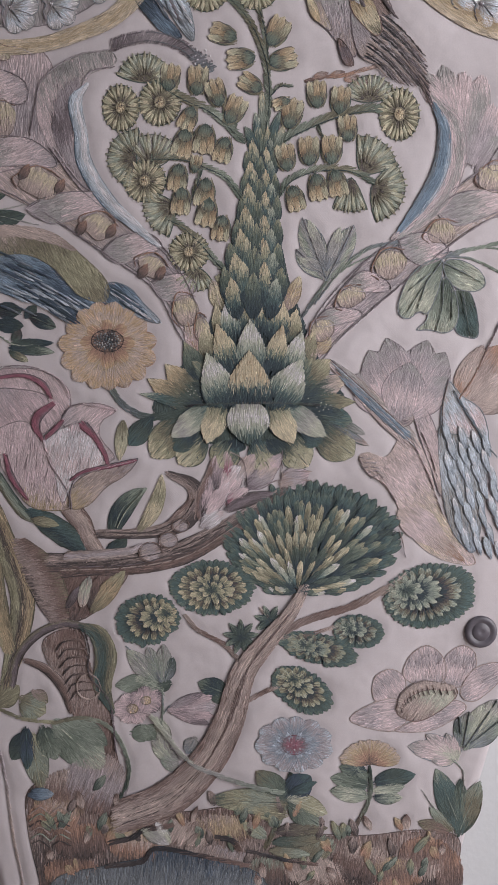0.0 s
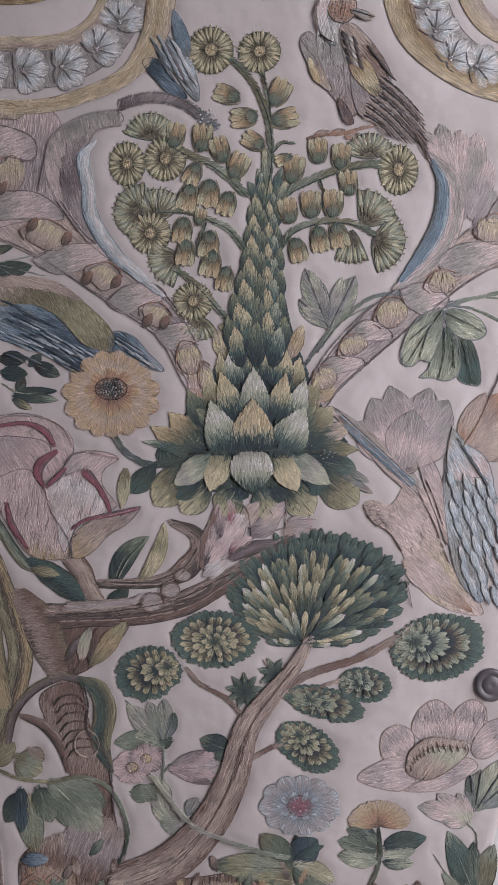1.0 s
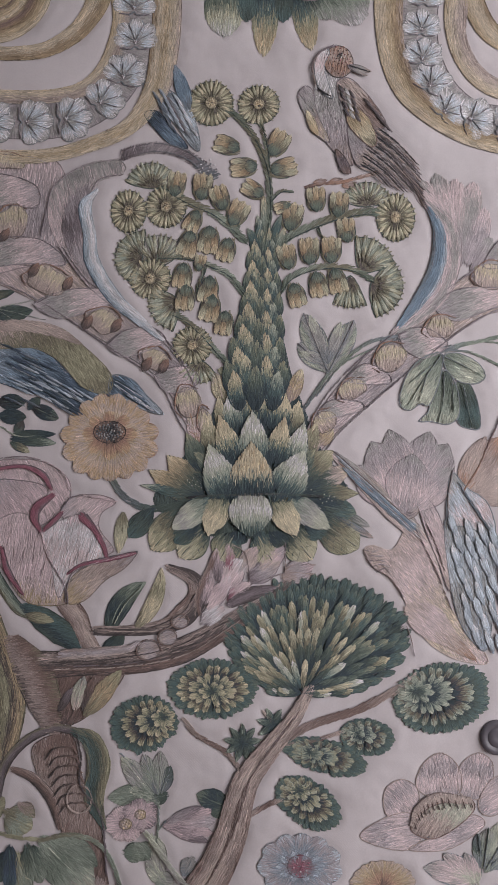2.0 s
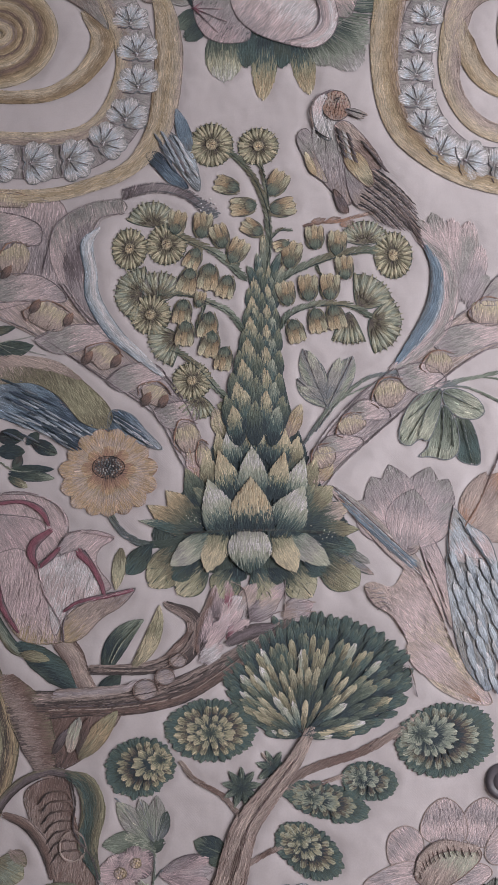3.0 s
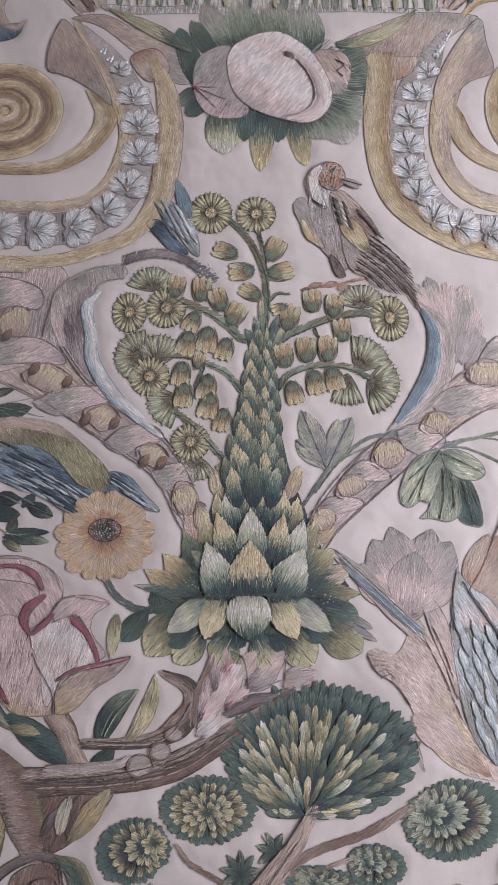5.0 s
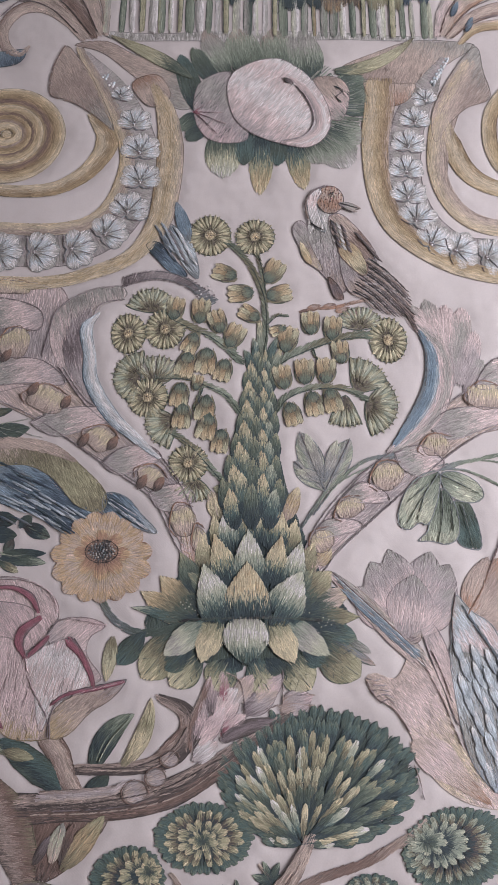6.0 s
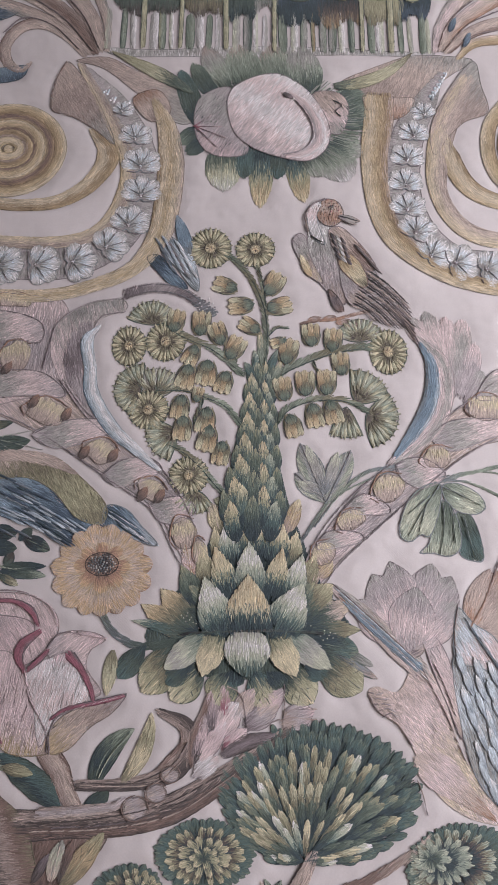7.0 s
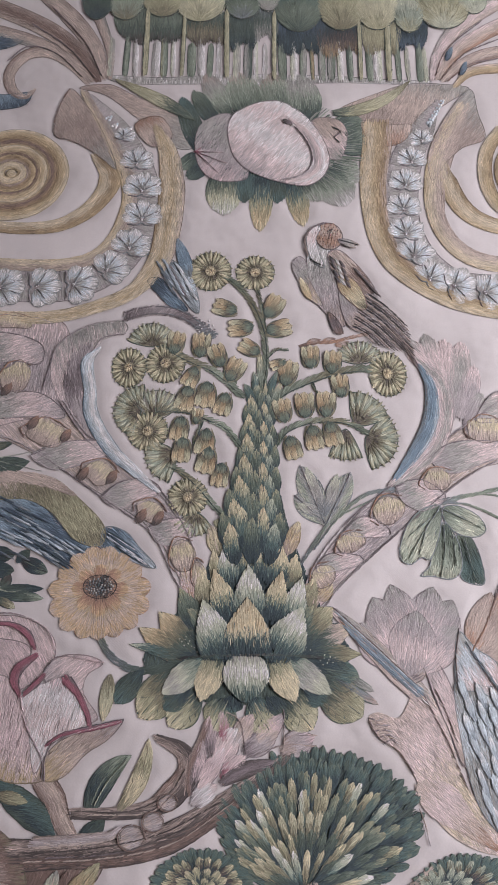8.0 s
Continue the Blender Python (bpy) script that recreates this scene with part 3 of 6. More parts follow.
def seed_head(c, r, a0=0.0, a1=360.0, ry=None, tilt=0.0, dark="olive"):
    """Round or fan-shaped seed head: dark ground, pale looped rays with a scalloped rim, knotted middle."""
    whole = a1 - a0 > 359
    r, ry = r * 1.12, (ry or r) * 1.12
    t = np.radians(np.linspace(a0, a1, 16, endpoint=not whole))
    x, y = r * 0.93 * np.cos(t), ry * 0.93 * np.sin(t)
    rim = np.stack([c[0] + x, c[1] + y], 1)
    if not whole:
        rim = np.concatenate([rim, [np.array(c, float) - 0.05 * (rim.mean(0) - np.array(c))]])
    disc = patch(plant, rim, f"umber olive {dark} olive", centre=c, name="seed_head", wide=0.9, length=6, vary=0.25, ragged=1.0, pad=1.0, trim="pine")
    n = int((10 + 0.6 * r) * (a1 - a0) / 360) + 2
    pale = "straw lime moss" if whole else "pale lime sage"
    for k in range(n):
        a = radians(a0 + (a1 - a0) * (k + 0.5) / n + rng.normal(0, 1.5))
        d = np.array([r * math.cos(a), ry * math.sin(a)])
        petal(disc, np.array(c) + d * 0.24, np.array(c) + d * (0.98 + 0.04 * rng.random()), 2 * math.pi * r / 360 * (a1 - a0) / n * 0.46, f"umber olive {pale.split()[k % 3]} {pale.split()[(k + 1) % 3]} olive", k=0.66, p=0.6, name="ray", up=0.7, pad=0.5, fan=4, length=7, trim=None, ragged=0.1)
    if whole:
        patch(disc, oval(c, r * 0.24, ry * 0.24), "olive gold straw", centre=c, name="heart", up=1.4)
        knots(disc, c, r * 0.15, "umber gold straw", 7, 1.0, up=1.8, name="eye")


for c, r, ry in (((-42, 398), 21.5, 22.5), ((7, 396), 20, 19.5), ((-125, 283), 17, 21), ((-87, 288), 19.5, 21), ((-102, 213), 19.5, 19), ((-59, 145), 18.5, 18), ((145, 276), 18.5, 23.5)):
    seed_head(c, r, ry=ry)
for c, r, a0, a1, dark in (((-102, 308), 25, 12, 168, "sage"), ((-111, 235), 26, 82, 262, "sage"), ((-95, 226), 30, 30, 140, "grey"), ((-74, 190), 28, 150, 262, "sage"), ((-51, 129), 21, 205, 320, "moss"),
                           ((116, 288), 24, 15, 168, "grey"), ((110, 222), 32, 8, 100, "sage"), ((120, 206), 30, -85, 52, "sage"), ((99, 215), 30, 236, 300, "sage")):
    seed_head(c, r, a0, a1, dark=dark)


def bell(c, ang, size):
    """Small bell flower: a dark cap and three straw lobes side by side."""
    size *= 1.22
    d = np.array([math.cos(radians(ang)), math.sin(radians(ang))])
    n = np.array([-d[1], d[0]])
    c = np.array(c, float)
    cup = petal(plant, c - d * size * 0.55, c + d * size * 0.5, size * 0.86, "olive olive moss straw", k=0.55, p=0.45, cut=0.14, name="bell", pad=1.0, up=0.2, length=5, trim="pine", ragged=0.1)
    for sgn in (-1, 1, 0):
        petal(cup, c + n * sgn * size * 0.2 - d * size * 0.4, c + d * size * (0.54 - 0.05 * abs(sgn)) + n * sgn * size * 0.3, size * 0.32, ("umber ochre gold straw", "umber olive lime straw", "umber olive gold straw")[int(size * 7 + sgn) % 3], k=0.6, p=0.5, name="lobe", up=0.9, pad=0.7, length=5, trim="umber", ragged=0.1)
    petal(cup, c - d * size * 0.62, c - d * size * 0.12, size * 0.56, "pine green olive", k=0.6, p=0.6, name="cap", up=1.2, pad=0.7, length=5, trim="ink", ragged=0.1)


LEFT_BELLS = (((-27, 353), 160, 19), ((-10, 329), 185, 20), ((0, 306), 150, 17), ((-77, 313), 80, 19), ((-50, 310), 85, 20), ((-33, 298), 110, 19), ((-14, 282), 60, 20), ((-60, 271), 245, 17), ((-65, 247), 255, 20),
              ((-44, 251), 262, 21), ((-26, 241), 255, 18), ((-70, 214), 262, 19), ((-67, 192), 265, 19), ((-44, 200), 262, 20), ((-42, 181), 258, 20), ((-28, 166), 262, 18), ((-52, 230), 80, 12))
RIGHT_BELLS = (((27, 356), 60, 21), ((34, 329), 15, 20), ((41, 279), 78, 21), ((65, 297), 92, 19), ((88, 291), 85, 19), ((95, 264), 95, 18), ((35, 237), 100, 19), ((58, 243), 92, 20),
               ((80, 244), 88, 20), ((45, 194), 285, 18), ((67, 205), 280, 19), ((86, 209), 285, 19), ((30, 287), 200, 12))
for c, ang, size in LEFT_BELLS + RIGHT_BELLS:
    bell(c, ang, size)
leafy = thing("leaf_spray_motif", (76, 146), "grey-green veined leaf spray in fine wool stitches", "leaf motif")
for base, tip, w in (((75, 120), (46, 147), 20), ((75, 119), (52, 177), 25), ((77, 119), (102, 170), 22)):
    petal(leafy, base, tip, w, "slate grey sage pale grey", k=0.55, p=0.7, fan=30, name="leaf", mode="a", trim="slate")
    cord(leafy, [base, tip], 0.8, "slate plum", name="vein", up=0.9)
for tip in ((58, 175), (89, 168), (49, 138)):
    petal(leafy, (76, 127), tip, 12, "slate grey pale", k=0.6, name="leaflet", up=0.5, trim="slate")
for pts, w in (([(145, 154),(117, 148),(94, 132),(77, 117),(58, 90),(47, 76)], 4), ([(145, 151),(111, 137),(88, 124),(65, 95)], 2)):
    cord(leafy, pts, w, "slate sage slate", name="stem")

# ---- twin scrolls with blue flower bands ----


def shell(parent, c, ang, r):
    """Pale flower seen from the side: five round lobes over a dark collar."""
    c = np.array(c, float)
    turn = lambda k, m: c + m * r * np.array([math.cos(radians(ang + k)), math.sin(radians(ang + k))])
    for k, up in ((-82, 0.5), (82, 0.5), (-44, 0.8), (44, 0.8), (0, 1.1)):
        petal(parent, turn(k, -0.05), turn(k, 1.0 - 0.12 * (abs(k) > 60)), r * 0.62, "plum grey mist white grey", k=0.68, p=0.5, ragged=0.2, trim="slate", up=up, pad=0.8, name="petal", length=7, vary=0.2)
    for k in (-60, -22, 22, 60):
        cord(parent, [turn(k, 0.1), turn(k, 0.72)], 0.7, "slate plum", name="crease", up=1.9)
    knots(parent, c, 2.0, "plum white mist", 4, 1.0, up=1.9, name="heart")
    cord(parent, [turn(-118, 0.62), turn(-150, 0.36), turn(180, 0.22), turn(150, 0.36), turn(118, 0.62)], 1.5, "plum slate plum", name="collar", up=1.6)

scroll = thing("scroll_motif", (-124, 502), "straw-gold acanthus scroll with a blue shell-flower band", "scroll motif", "twin scrolls")
band(scroll, [(-200, 644), (-161, 569), (-136, 510), (-140, 464), (-164, 422), (-207, 406), (-276, 408), (-315, 417)], [8, 16, 22, 20, 16, 14, 13, 12], "gold buff taupe buff", name="inner_edge", up=0.2)
band(scroll, [(-192, 638), (-159, 593), (-133, 541), (-122, 498), (-125, 453), (-147, 410), (-186, 385), (-235, 379), (-304, 385)], [6, 26, 38, 40, 40, 40, 38, 36, 36], "mauve grey mauve grey mauve", name="flower_band", up=0.1, slant=90, length=9)
band(scroll, [(-110, 591), (-95, 555), (-89, 509), (-91, 457), (-99, 413), (-124, 374), (-165, 354), (-219, 342), (-299, 344)], [8, 22, 30, 30, 26, 17, 15, 14, 13], "ochre buff gold buff sand", name="outer_edge", up=0.5)
patch(scroll, [(-170, 656), (-131, 635), (-82, 614), (-64, 568), (-87, 563), (-129, 601), (-172, 639), (-207, 650)], "taupe sand grey", ang=-25, name="calyx")
patch(scroll, [(-136, 596), (-119, 607), (-102, 604), (-91, 577), (-111, 563), (-128, 577)], "rust sand taupe", ang=-60, name="calyx", up=0.6)
patch(scroll, [(-218, 648), (-203, 635), (-182, 602), (-164, 563), (-155, 533), (-180, 555), (-208, 573), (-230, 581), (-228, 618)], "sand taupe grey", ang=-60, name="flap_leaf", up=0.6)
cord(scroll, [(-218, 648), (-229, 618), (-230, 581), (-201, 569), (-173, 549), (-158, 533)], 1.2, "brown taupe", name="outline", up=0.9)
petal(scroll, (-163, 662), (-65, 601), 17, "olive moss lime pine green", name="long_leaf", up=0.8, bend=0.03, mode="s", k=0.6)
band(scroll, [(-183, 553), (-161, 519), (-175, 485), (-205, 461), (-243, 453), (-307, 457)], [4, 26, 20, 17, 15, 13], "gold buff ochre gold", name="crescent", up=0.2)
for k, (r, w, dyes) in enumerate(((57, 14, "ochre gold buff"), (45, 11, "gold brown ochre"), (33, 14, "brown gold buff"), (21, 11, "taupe ochre gold"), (11, 11, "gold buff gold"))):
    c = np.array((-276, 526), float)
    t = np.radians(np.linspace(176, -176, 11))
    ring = np.stack([c[0] + (r + 3 * np.cos(t / 2)) * np.cos(t), c[1] + r * 0.98 * np.sin(t)], 1)
    band(scroll, ring, [w - 3, w, w, w - 2], dyes, name="spiral", up=0.2 + 0.15 * k, pad=1.3)
patch(scroll, oval((-275, 526), 6, 6), "gold buff", ang=30, name="spiral_heart", up=0.5)
for c, ang, r in (((-148, 577), 70, 13), ((-131, 540), 84, 20), ((-123, 503), 86, 23), ((-121, 465), 88, 23), ((-133, 427), 72, 23), ((-156, 399), 40, 23), ((-191, 381), 6, 24), ((-231, 378), 4, 24), ((-271, 378), 0, 24), ((-309, 385), 0, 24)):
    shell(scroll, c, ang, r * 1.14)
for c in ((-167, 605), (-159, 594), (-142, 589)):
    knots(scroll, c, 4, "mist white", 5, 1.8, name="small_bud", up=0.9)

scroll = thing("scroll_motif", (180, 501), "straw-gold acanthus scroll with a blue shell-flower chain", "scroll motif", "twin scrolls")
band(scroll, [(255, 620), (230, 571), (215, 520), (211, 471), (225, 433), (254, 411), (309, 402)], [16, 30, 26, 20, 20, 20, 18], "gold buff sand taupe", name="inner_edge", up=0.2)
band(scroll, [(225, 629), (206, 592), (184, 548), (174, 501), (174, 456), (189, 413), (221, 383), (263, 376), (312, 379)], [5, 26, 36, 38, 38, 38, 36, 34, 34], "mauve grey mauve grey mauve", name="flower_band", up=0.1, slant=90, length=9)
band(scroll, [(151, 598), (149, 564), (142, 516), (144, 456), (161, 409), (199, 374), (243, 354), (308, 342)], [34, 34, 30, 27, 26, 22, 18, 16], "gold buff gold ochre sand", name="outer_edge", up=0.5)
patch(scroll, [(107, 617), (148, 639), (191, 654), (237, 653), (265, 647), (235, 625), (199, 596), (166, 594), (133, 600)], "taupe sand grey", ang=70, name="calyx")
patch(scroll, [(133, 600), (166, 594), (192, 594), (181, 571), (157, 562), (141, 568)], "rust sand", ang=80, name="calyx", up=0.6)
patch(scroll, [(265, 646), (271, 612), (276, 575), (249, 562), (227, 540), (210, 516), (209, 555), (234, 608)], "sand taupe grey", ang=55, name="flap_leaf", up=0.6)
petal(scroll, (100, 611), (193, 658), 16, "pine moss lime olive", name="long_leaf", up=0.8, bend=-0.1, k=0.4)
band(scroll, [(225, 543), (227, 516), (243, 477), (272, 457), (315, 450)], [5, 22, 22, 19, 17], "gold buff ochre", name="crescent", up=0.2)
band(scroll, [(295, 586), (276, 555), (271, 516), (281, 484), (304, 467)], [14, 16, 16, 16, 14], "buff gold ochre", name="spiral", up=0.3)
band(scroll, [(319, 571), (294, 547), (290, 512), (307, 489)], [14, 14, 14, 12], "ochre gold buff", name="spiral", up=0.3)
for c, ang, r in (((202, 571), 110, 15), ((188, 542), 86, 18), ((179, 510), 84, 20), ((175, 477), 84, 20), ((175, 445), 80, 21), ((182, 416), 60, 22), ((197, 387), 44, 22), ((223, 379), 10, 23), ((256, 371), 8, 23), ((288, 372), 0, 22)):
    shell(scroll, c, ang, r * 1.14)
for k in range(7):
    f = k / 6
    c = np.array((212, 595), float) * (1 - f) + np.array((230, 627), float) * f
    knots(scroll, c, 3, "white mist slate", 4, 2.4 - 0.9 * f, name="small_bud", up=0.9)

# ---- great bud between the scrolls ----
bud = thing("peony_bud_motif", (19, 556), "pale lilac-grey bud in a ruff of dark green leaves", "flower motif")
for base, tip, w, dyes in (((-59, 560), (-81, 635), 26, "ink pine teal"), ((-40, 598), (-67, 644), 24, "ink pine green"), ((-27, 613), (-53, 668), 30, "pine sage grey taupe"), ((-1, 613), (-15, 672), 44, "pine green sage taupe"), ((38, 612), (25, 672), 40, "ink green sage taupe"),
                           ((66, 597), (58, 670), 48, "ink pine sage grey grey"), ((102, 589), (134, 600), 34, "ink pine green"), ((107, 559), (141, 579), 36, "ink pine sage"), ((94, 529), (128, 522), 40, "ink pine sage grey"),
                           ((87, 529), (111, 482), 46, "ink green sage grey white"), ((68, 522), (80, 488), 36, "ink pine sage grey"), ((-59, 553), (-80, 534), 22, "ink pine green"), ((-29, 530), (-29, 470), 42, "ink pine green lime pale white"),
                           ((15, 530), (12, 449), 27, "ink ink teal moss gold straw"), ((49, 525), (61, 455), 25, "ink ink teal moss gold straw"), ((-6, 530), (-6, 487), 26, "ink teal pine"), ((33, 523), (32, 486), 24, "ink pine teal"),
                           ((-52, 538), (-71, 520), 20, "ink pine")):
    petal(bud, base, tip, w, dyes, k=0.5, p=0.6, ragged=2.5, trim=None, vary=0.22)
spokes(bud, (25, 567), 56, 80, "ink pine green teal pine", 230, 0, 360, 0.9, name="fringe", up=0.5, squash=0.68, tilt=-8)
spokes(bud, (37, 559), 62, 92, "pine green sage grey", 130, -75, 60, 0.9, name="fringe", up=0.7, squash=0.72)
patch(bud, [(-64, 568),(-58, 595),(-37, 610),(-20, 608),(-12, 575),(-1, 523),(-20, 514),(-44, 519),(-59, 538)], "pink mauve grey mauve", ang=60, name="side_petal", up=0.8, pad=1.6, vary=0.2, trim="plum")
for end in ((-32, 554), (-28, 539), (-36, 526), (-42, 572)):
    cord(bud, [(-63, 556), end], 1.2, "rose plum pink", name="vein", up=2.2)
patch(bud, [(73, 597),(89, 604),(107, 599),(115, 581),(109, 551),(98, 544),(82, 559)], "taupe sand blush grey", ang=-60, name="small_bud", up=1.0, pad=1.4, trim="plum")
cord(bud, [(99, 589),(107, 583),(100, 575),(105, 568)], 1.4, "ink plum pine", name="outline", up=2.4)
patch(bud, [(-26, 585),(-20, 608),(-1, 622),(25, 629),(45, 623),(68, 603),(85, 575),(93, 546),(86, 522),(67, 508),(41, 511),(6, 524),(-17, 546)], "mauve blush white blush white", ang=52, name="disc_petal", up=1.6, pad=1.6, length=10, vary=0.2, trim="plum")
cord(bud, [(41, 598),(56, 585),(70, 561),(72, 538),(59, 521),(36, 515)], 2.0, "umber plum mauve", name="fold_line", up=3)
band(bud, [(48, 600),(67, 582),(79, 559),(80, 534),(64, 518),(43, 512)], [3, 9, 12, 12, 9, 3], "mauve blush white", name="lip", up=2.2, pad=0.6, trim=None)
# shade at the top of the fold, coloured in as a dark spot
petal(bud, (40, 598), (50, 592), 5, "umber plum", name="shade_spot", up=3.2)

# ---- grove at the top ----
grove = thing("grove_motif", (5, 735), "row of stitched olive and teal trees with pale trunks", "tree motif")
left, right = np.array((-171, 670), float), np.array((214, 658), float)
for i, (u, w, dyes) in enumerate(((195, 13, "grey pale"), (222, 15, "green sage pine"), (240, 13, "white grey"), (258, 9, "moss lime"), (275, 13, "white grey"), (291, 14, "green sage moss"),
                                  (307, 12, "white pale"), (323, 9, "lime moss"), (340, 14, "sage green"), (357, 12, "white grey"), (372, 12, "green sage"), (388, 12, "grey white"), (403, 11, "lime moss"),
                                  (420, 12, "grey pale"), (440, 13, "pine grey"), (455, 11, "pale white"), (470, 13, "grey white"), (487, 9, "lime moss"), (503, 13, "green sage"), (522, 12, "white pale"),
                                  (538, 14, "grey sage"), (556, 9, "ochre moss"), (572, 13, "sage grey"), (588, 12, "green grey"), (605, 11, "white pale"), (622, 13, "sage pine"), (640, 10, "moss lime"),
                                  (657, 12, "sage green"), (672, 12, "pale white"), (690, 10, "lime moss"), (708, 12, "green sage"), (725, 12, "grey pale"), (745, 12, "sage green"), (755, 7, "pale"))):
    c = left + (right - left) * (u - 195) / 560
    tall = "lime" in dyes
    petal(grove, c, c + np.array([1.5 * math.sin(2 * i), 108.0 if tall else 58.0 + 5 * math.sin(3 * i)]), w * (0.62 + 0.16 * math.sin(5 * i)), dyes, k=0.5, p=0.12, cut=0.02, name="trunk", pad=1.0, fan=4, mode="q", up=1.4 if tall else 0.0, trim=None if "white" in dyes or "pale" in dyes else "pine")
patch(grove, [(-167, 669), (-98, 666), (5, 671), (81, 668), (177, 661), (217, 659), (207, 654), (108, 657), (5, 655), (-98, 656), (-160, 659)], "white grey white", ang=90, name="ground_strip")
for pts, dyes in ((((-170, 773), (-131, 777), (-88, 772), (-83, 734), (-100, 721), (-118, 725), (-135, 718), (-161, 732)), "umber pine green pine"), (((-84, 763), (-45, 772), (-25, 753), (-30, 719), (-47, 723), (-65, 717), (-79, 735)), "umber olive pine green"),
                  (((-31, 772), (5, 772), (9, 735), (4, 711), (-9, 719), (-23, 710)), "ink pine ink"), (((32, 771), (91, 771), (85, 706), (68, 711), (54, 702), (35, 715)), "ink ink navy pine"), (((85, 762), (140, 762), (136, 704), (120, 711), (102, 697), (87, 707)), "ochre umber ink ink"),
                  (((140, 762), (188, 761), (180, 703), (166, 710), (144, 702)), "olive moss pine"), (((183, 761), (221, 752), (213, 711), (197, 717), (185, 710)), "navy ink navy"), (((5, 781), (35, 781), (33, 726), (19, 733), (7, 724)), "grey pine slate")):
    patch(grove, pts, dyes, ang=90, name="undergrowth", up=0.8, length=14, ragged=5, trim=None)
for c, rx, ry, dyes in (((-193, 792), 20, 34, "ink pine green"), ((-156, 787), 22, 32, "olive sage moss"), ((-110, 791), 26, 32, "olive moss sage"), ((-63, 786), 32, 34, "moss lime sage"), ((-9, 783), 22, 26, "slate green pine"),
                        ((61, 773), 29, 36, "pine green teal"), ((116, 780), 30, 42, "olive moss green"), ((159, 775), 26, 38, "moss lime pale"), ((198, 761), 18, 28, "moss sage pale"), ((242, 778), 34, 40, "pale moss sage"),
                        ((23, 790), 14, 20, "grey sage"), ((281, 789), 18, 26, "pale sage")):
    crown = patch(grove, oval(c, rx, ry), dyes, centre=(c[0], c[1] - ry), name="crown", up=1.9, pad=2, ragged=2.5, trim="pine")
    cord(crown, oval(c, rx, ry)[[5, 6, 7, 8, 9, 0]], 1.2, "pine umber", name="outline", up=1.6)

# ---- plumes over the scrolls ----
plume = thing("plume_motif", (-233, 709), "brown and grey curling feather plume in long stitches", "plume motif", "plumes")
for pts, ws, dyes in ((((-177, 665), (-191, 709), (-223, 759), (-271, 811)), (7, 20, 24, 20), "taupe sand taupe"), (((-184, 661), (-211, 705), (-250, 741), (-318, 779), (-363, 793)), (7, 20, 25, 26, 24), "taupe brown sand"),
                      (((-191, 661), (-225, 696), (-262, 720), (-314, 741), (-358, 751)), (6, 14, 18, 18, 16), "taupe sand grey"), (((-170, 665), (-173, 709), (-191, 764), (-213, 821)), (5, 10, 14, 12), "grey sand taupe"),
                      (((-197, 658), (-221, 690), (-250, 708), (-278, 702), (-294, 674), (-288, 648), (-271, 638), (-261, 648)), (6, 15, 17, 16, 14, 12, 8, 3), "brown taupe sand sand")):
    band(plume, pts, ws, dyes, name="feather", length=15)
for pts in (((-181, 669), (-206, 723), (-250, 778)), ((-189, 665), (-226, 714), (-272, 750)), ((-201, 663), (-240, 705), (-276, 715), (-298, 692))):
    cord(plume, pts, 1.8, "umber plum", name="quill", up=1.2)
patch(plume, [(-335, 737), (-300, 741), (-281, 729), (-300, 714), (-331, 710)], "blue navy slate", ang=10, name="blue_web", up=0.3)
patch(plume, [(-323, 644), (-296, 641), (-265, 644), (-273, 624), (-320, 619)], "steel blue navy", ang=-70, name="blue_web", up=0.3)
plume = thing("plume_motif", (270, 715), "pinkish brown feather plume with small blue marks", "plume motif", "plumes")
for pts, ws, dyes in ((((221, 661), (231, 698), (259, 742), (312, 784), (358, 812)), (6, 14, 20, 22, 20), "sand blush grey"), (((228, 661), (244, 693), (278, 724), (323, 751), (359, 760)), (6, 15, 20, 22, 20), "rust sand blush"),
                      (((234, 659), (257, 682), (290, 699), (339, 710)), (6, 14, 18, 16), "brown sand taupe"), (((247, 650), (266, 671), (294, 678), (343, 681)), (5, 11, 14, 12), "ochre gold sand")):
    band(plume, pts, ws, dyes, name="feather", length=15)
for pts in (((224, 663), (242, 706), (288, 751)), ((232, 661), (262, 698), (306, 722)), ((238, 656), (267, 682), (303, 692))):
    cord(plume, pts, 1.6, "brown plum", name="quill", up=1.2)
for c in ((240, 689), (256, 667)):
    petal(plume, c, (c[0] + 8, c[1] + 20), 7, "navy blue", name="blue_mark", up=1.2)

# ---- stitched birds, each a plain shape ----
bird = thing("bird_motif", (-84, 385), "small blue-grey bird shape perched beside a scroll", "bird motif")
patch(bird, [(-111, 420),(-93, 416),(-75, 405),(-62, 389),(-54, 363),(-54, 346),(-64, 354),(-79, 375),(-94, 392),(-108, 402)], "slate steel mist slate", ang=-55, up=0.5, pad=1.4, length=11, vary=0.28, trim="slate")
patch(bird, [(-111, 386),(-97, 389),(-85, 375),(-65, 350),(-82, 353),(-98, 368)], "ink navy blue navy", ang=-45, up=0.9, pad=1.2, vary=0.28)
petal(bird, (-65, 393), (-80, 439), 14, "slate blue blue steel", up=0.8)
for k in range(16):
    c = np.array((-102, 409), float) + np.array([6.0 * (k % 4) + 1.3 * k, -2.6 * k + 5.0 * (k % 2)])
    petal(bird, c, c + np.array([9.0, -13]), 2.6, ("slate navy", "steel mist", "plum slate", "mist white")[k % 4], up=1.9, trim=None)
merge(bird)
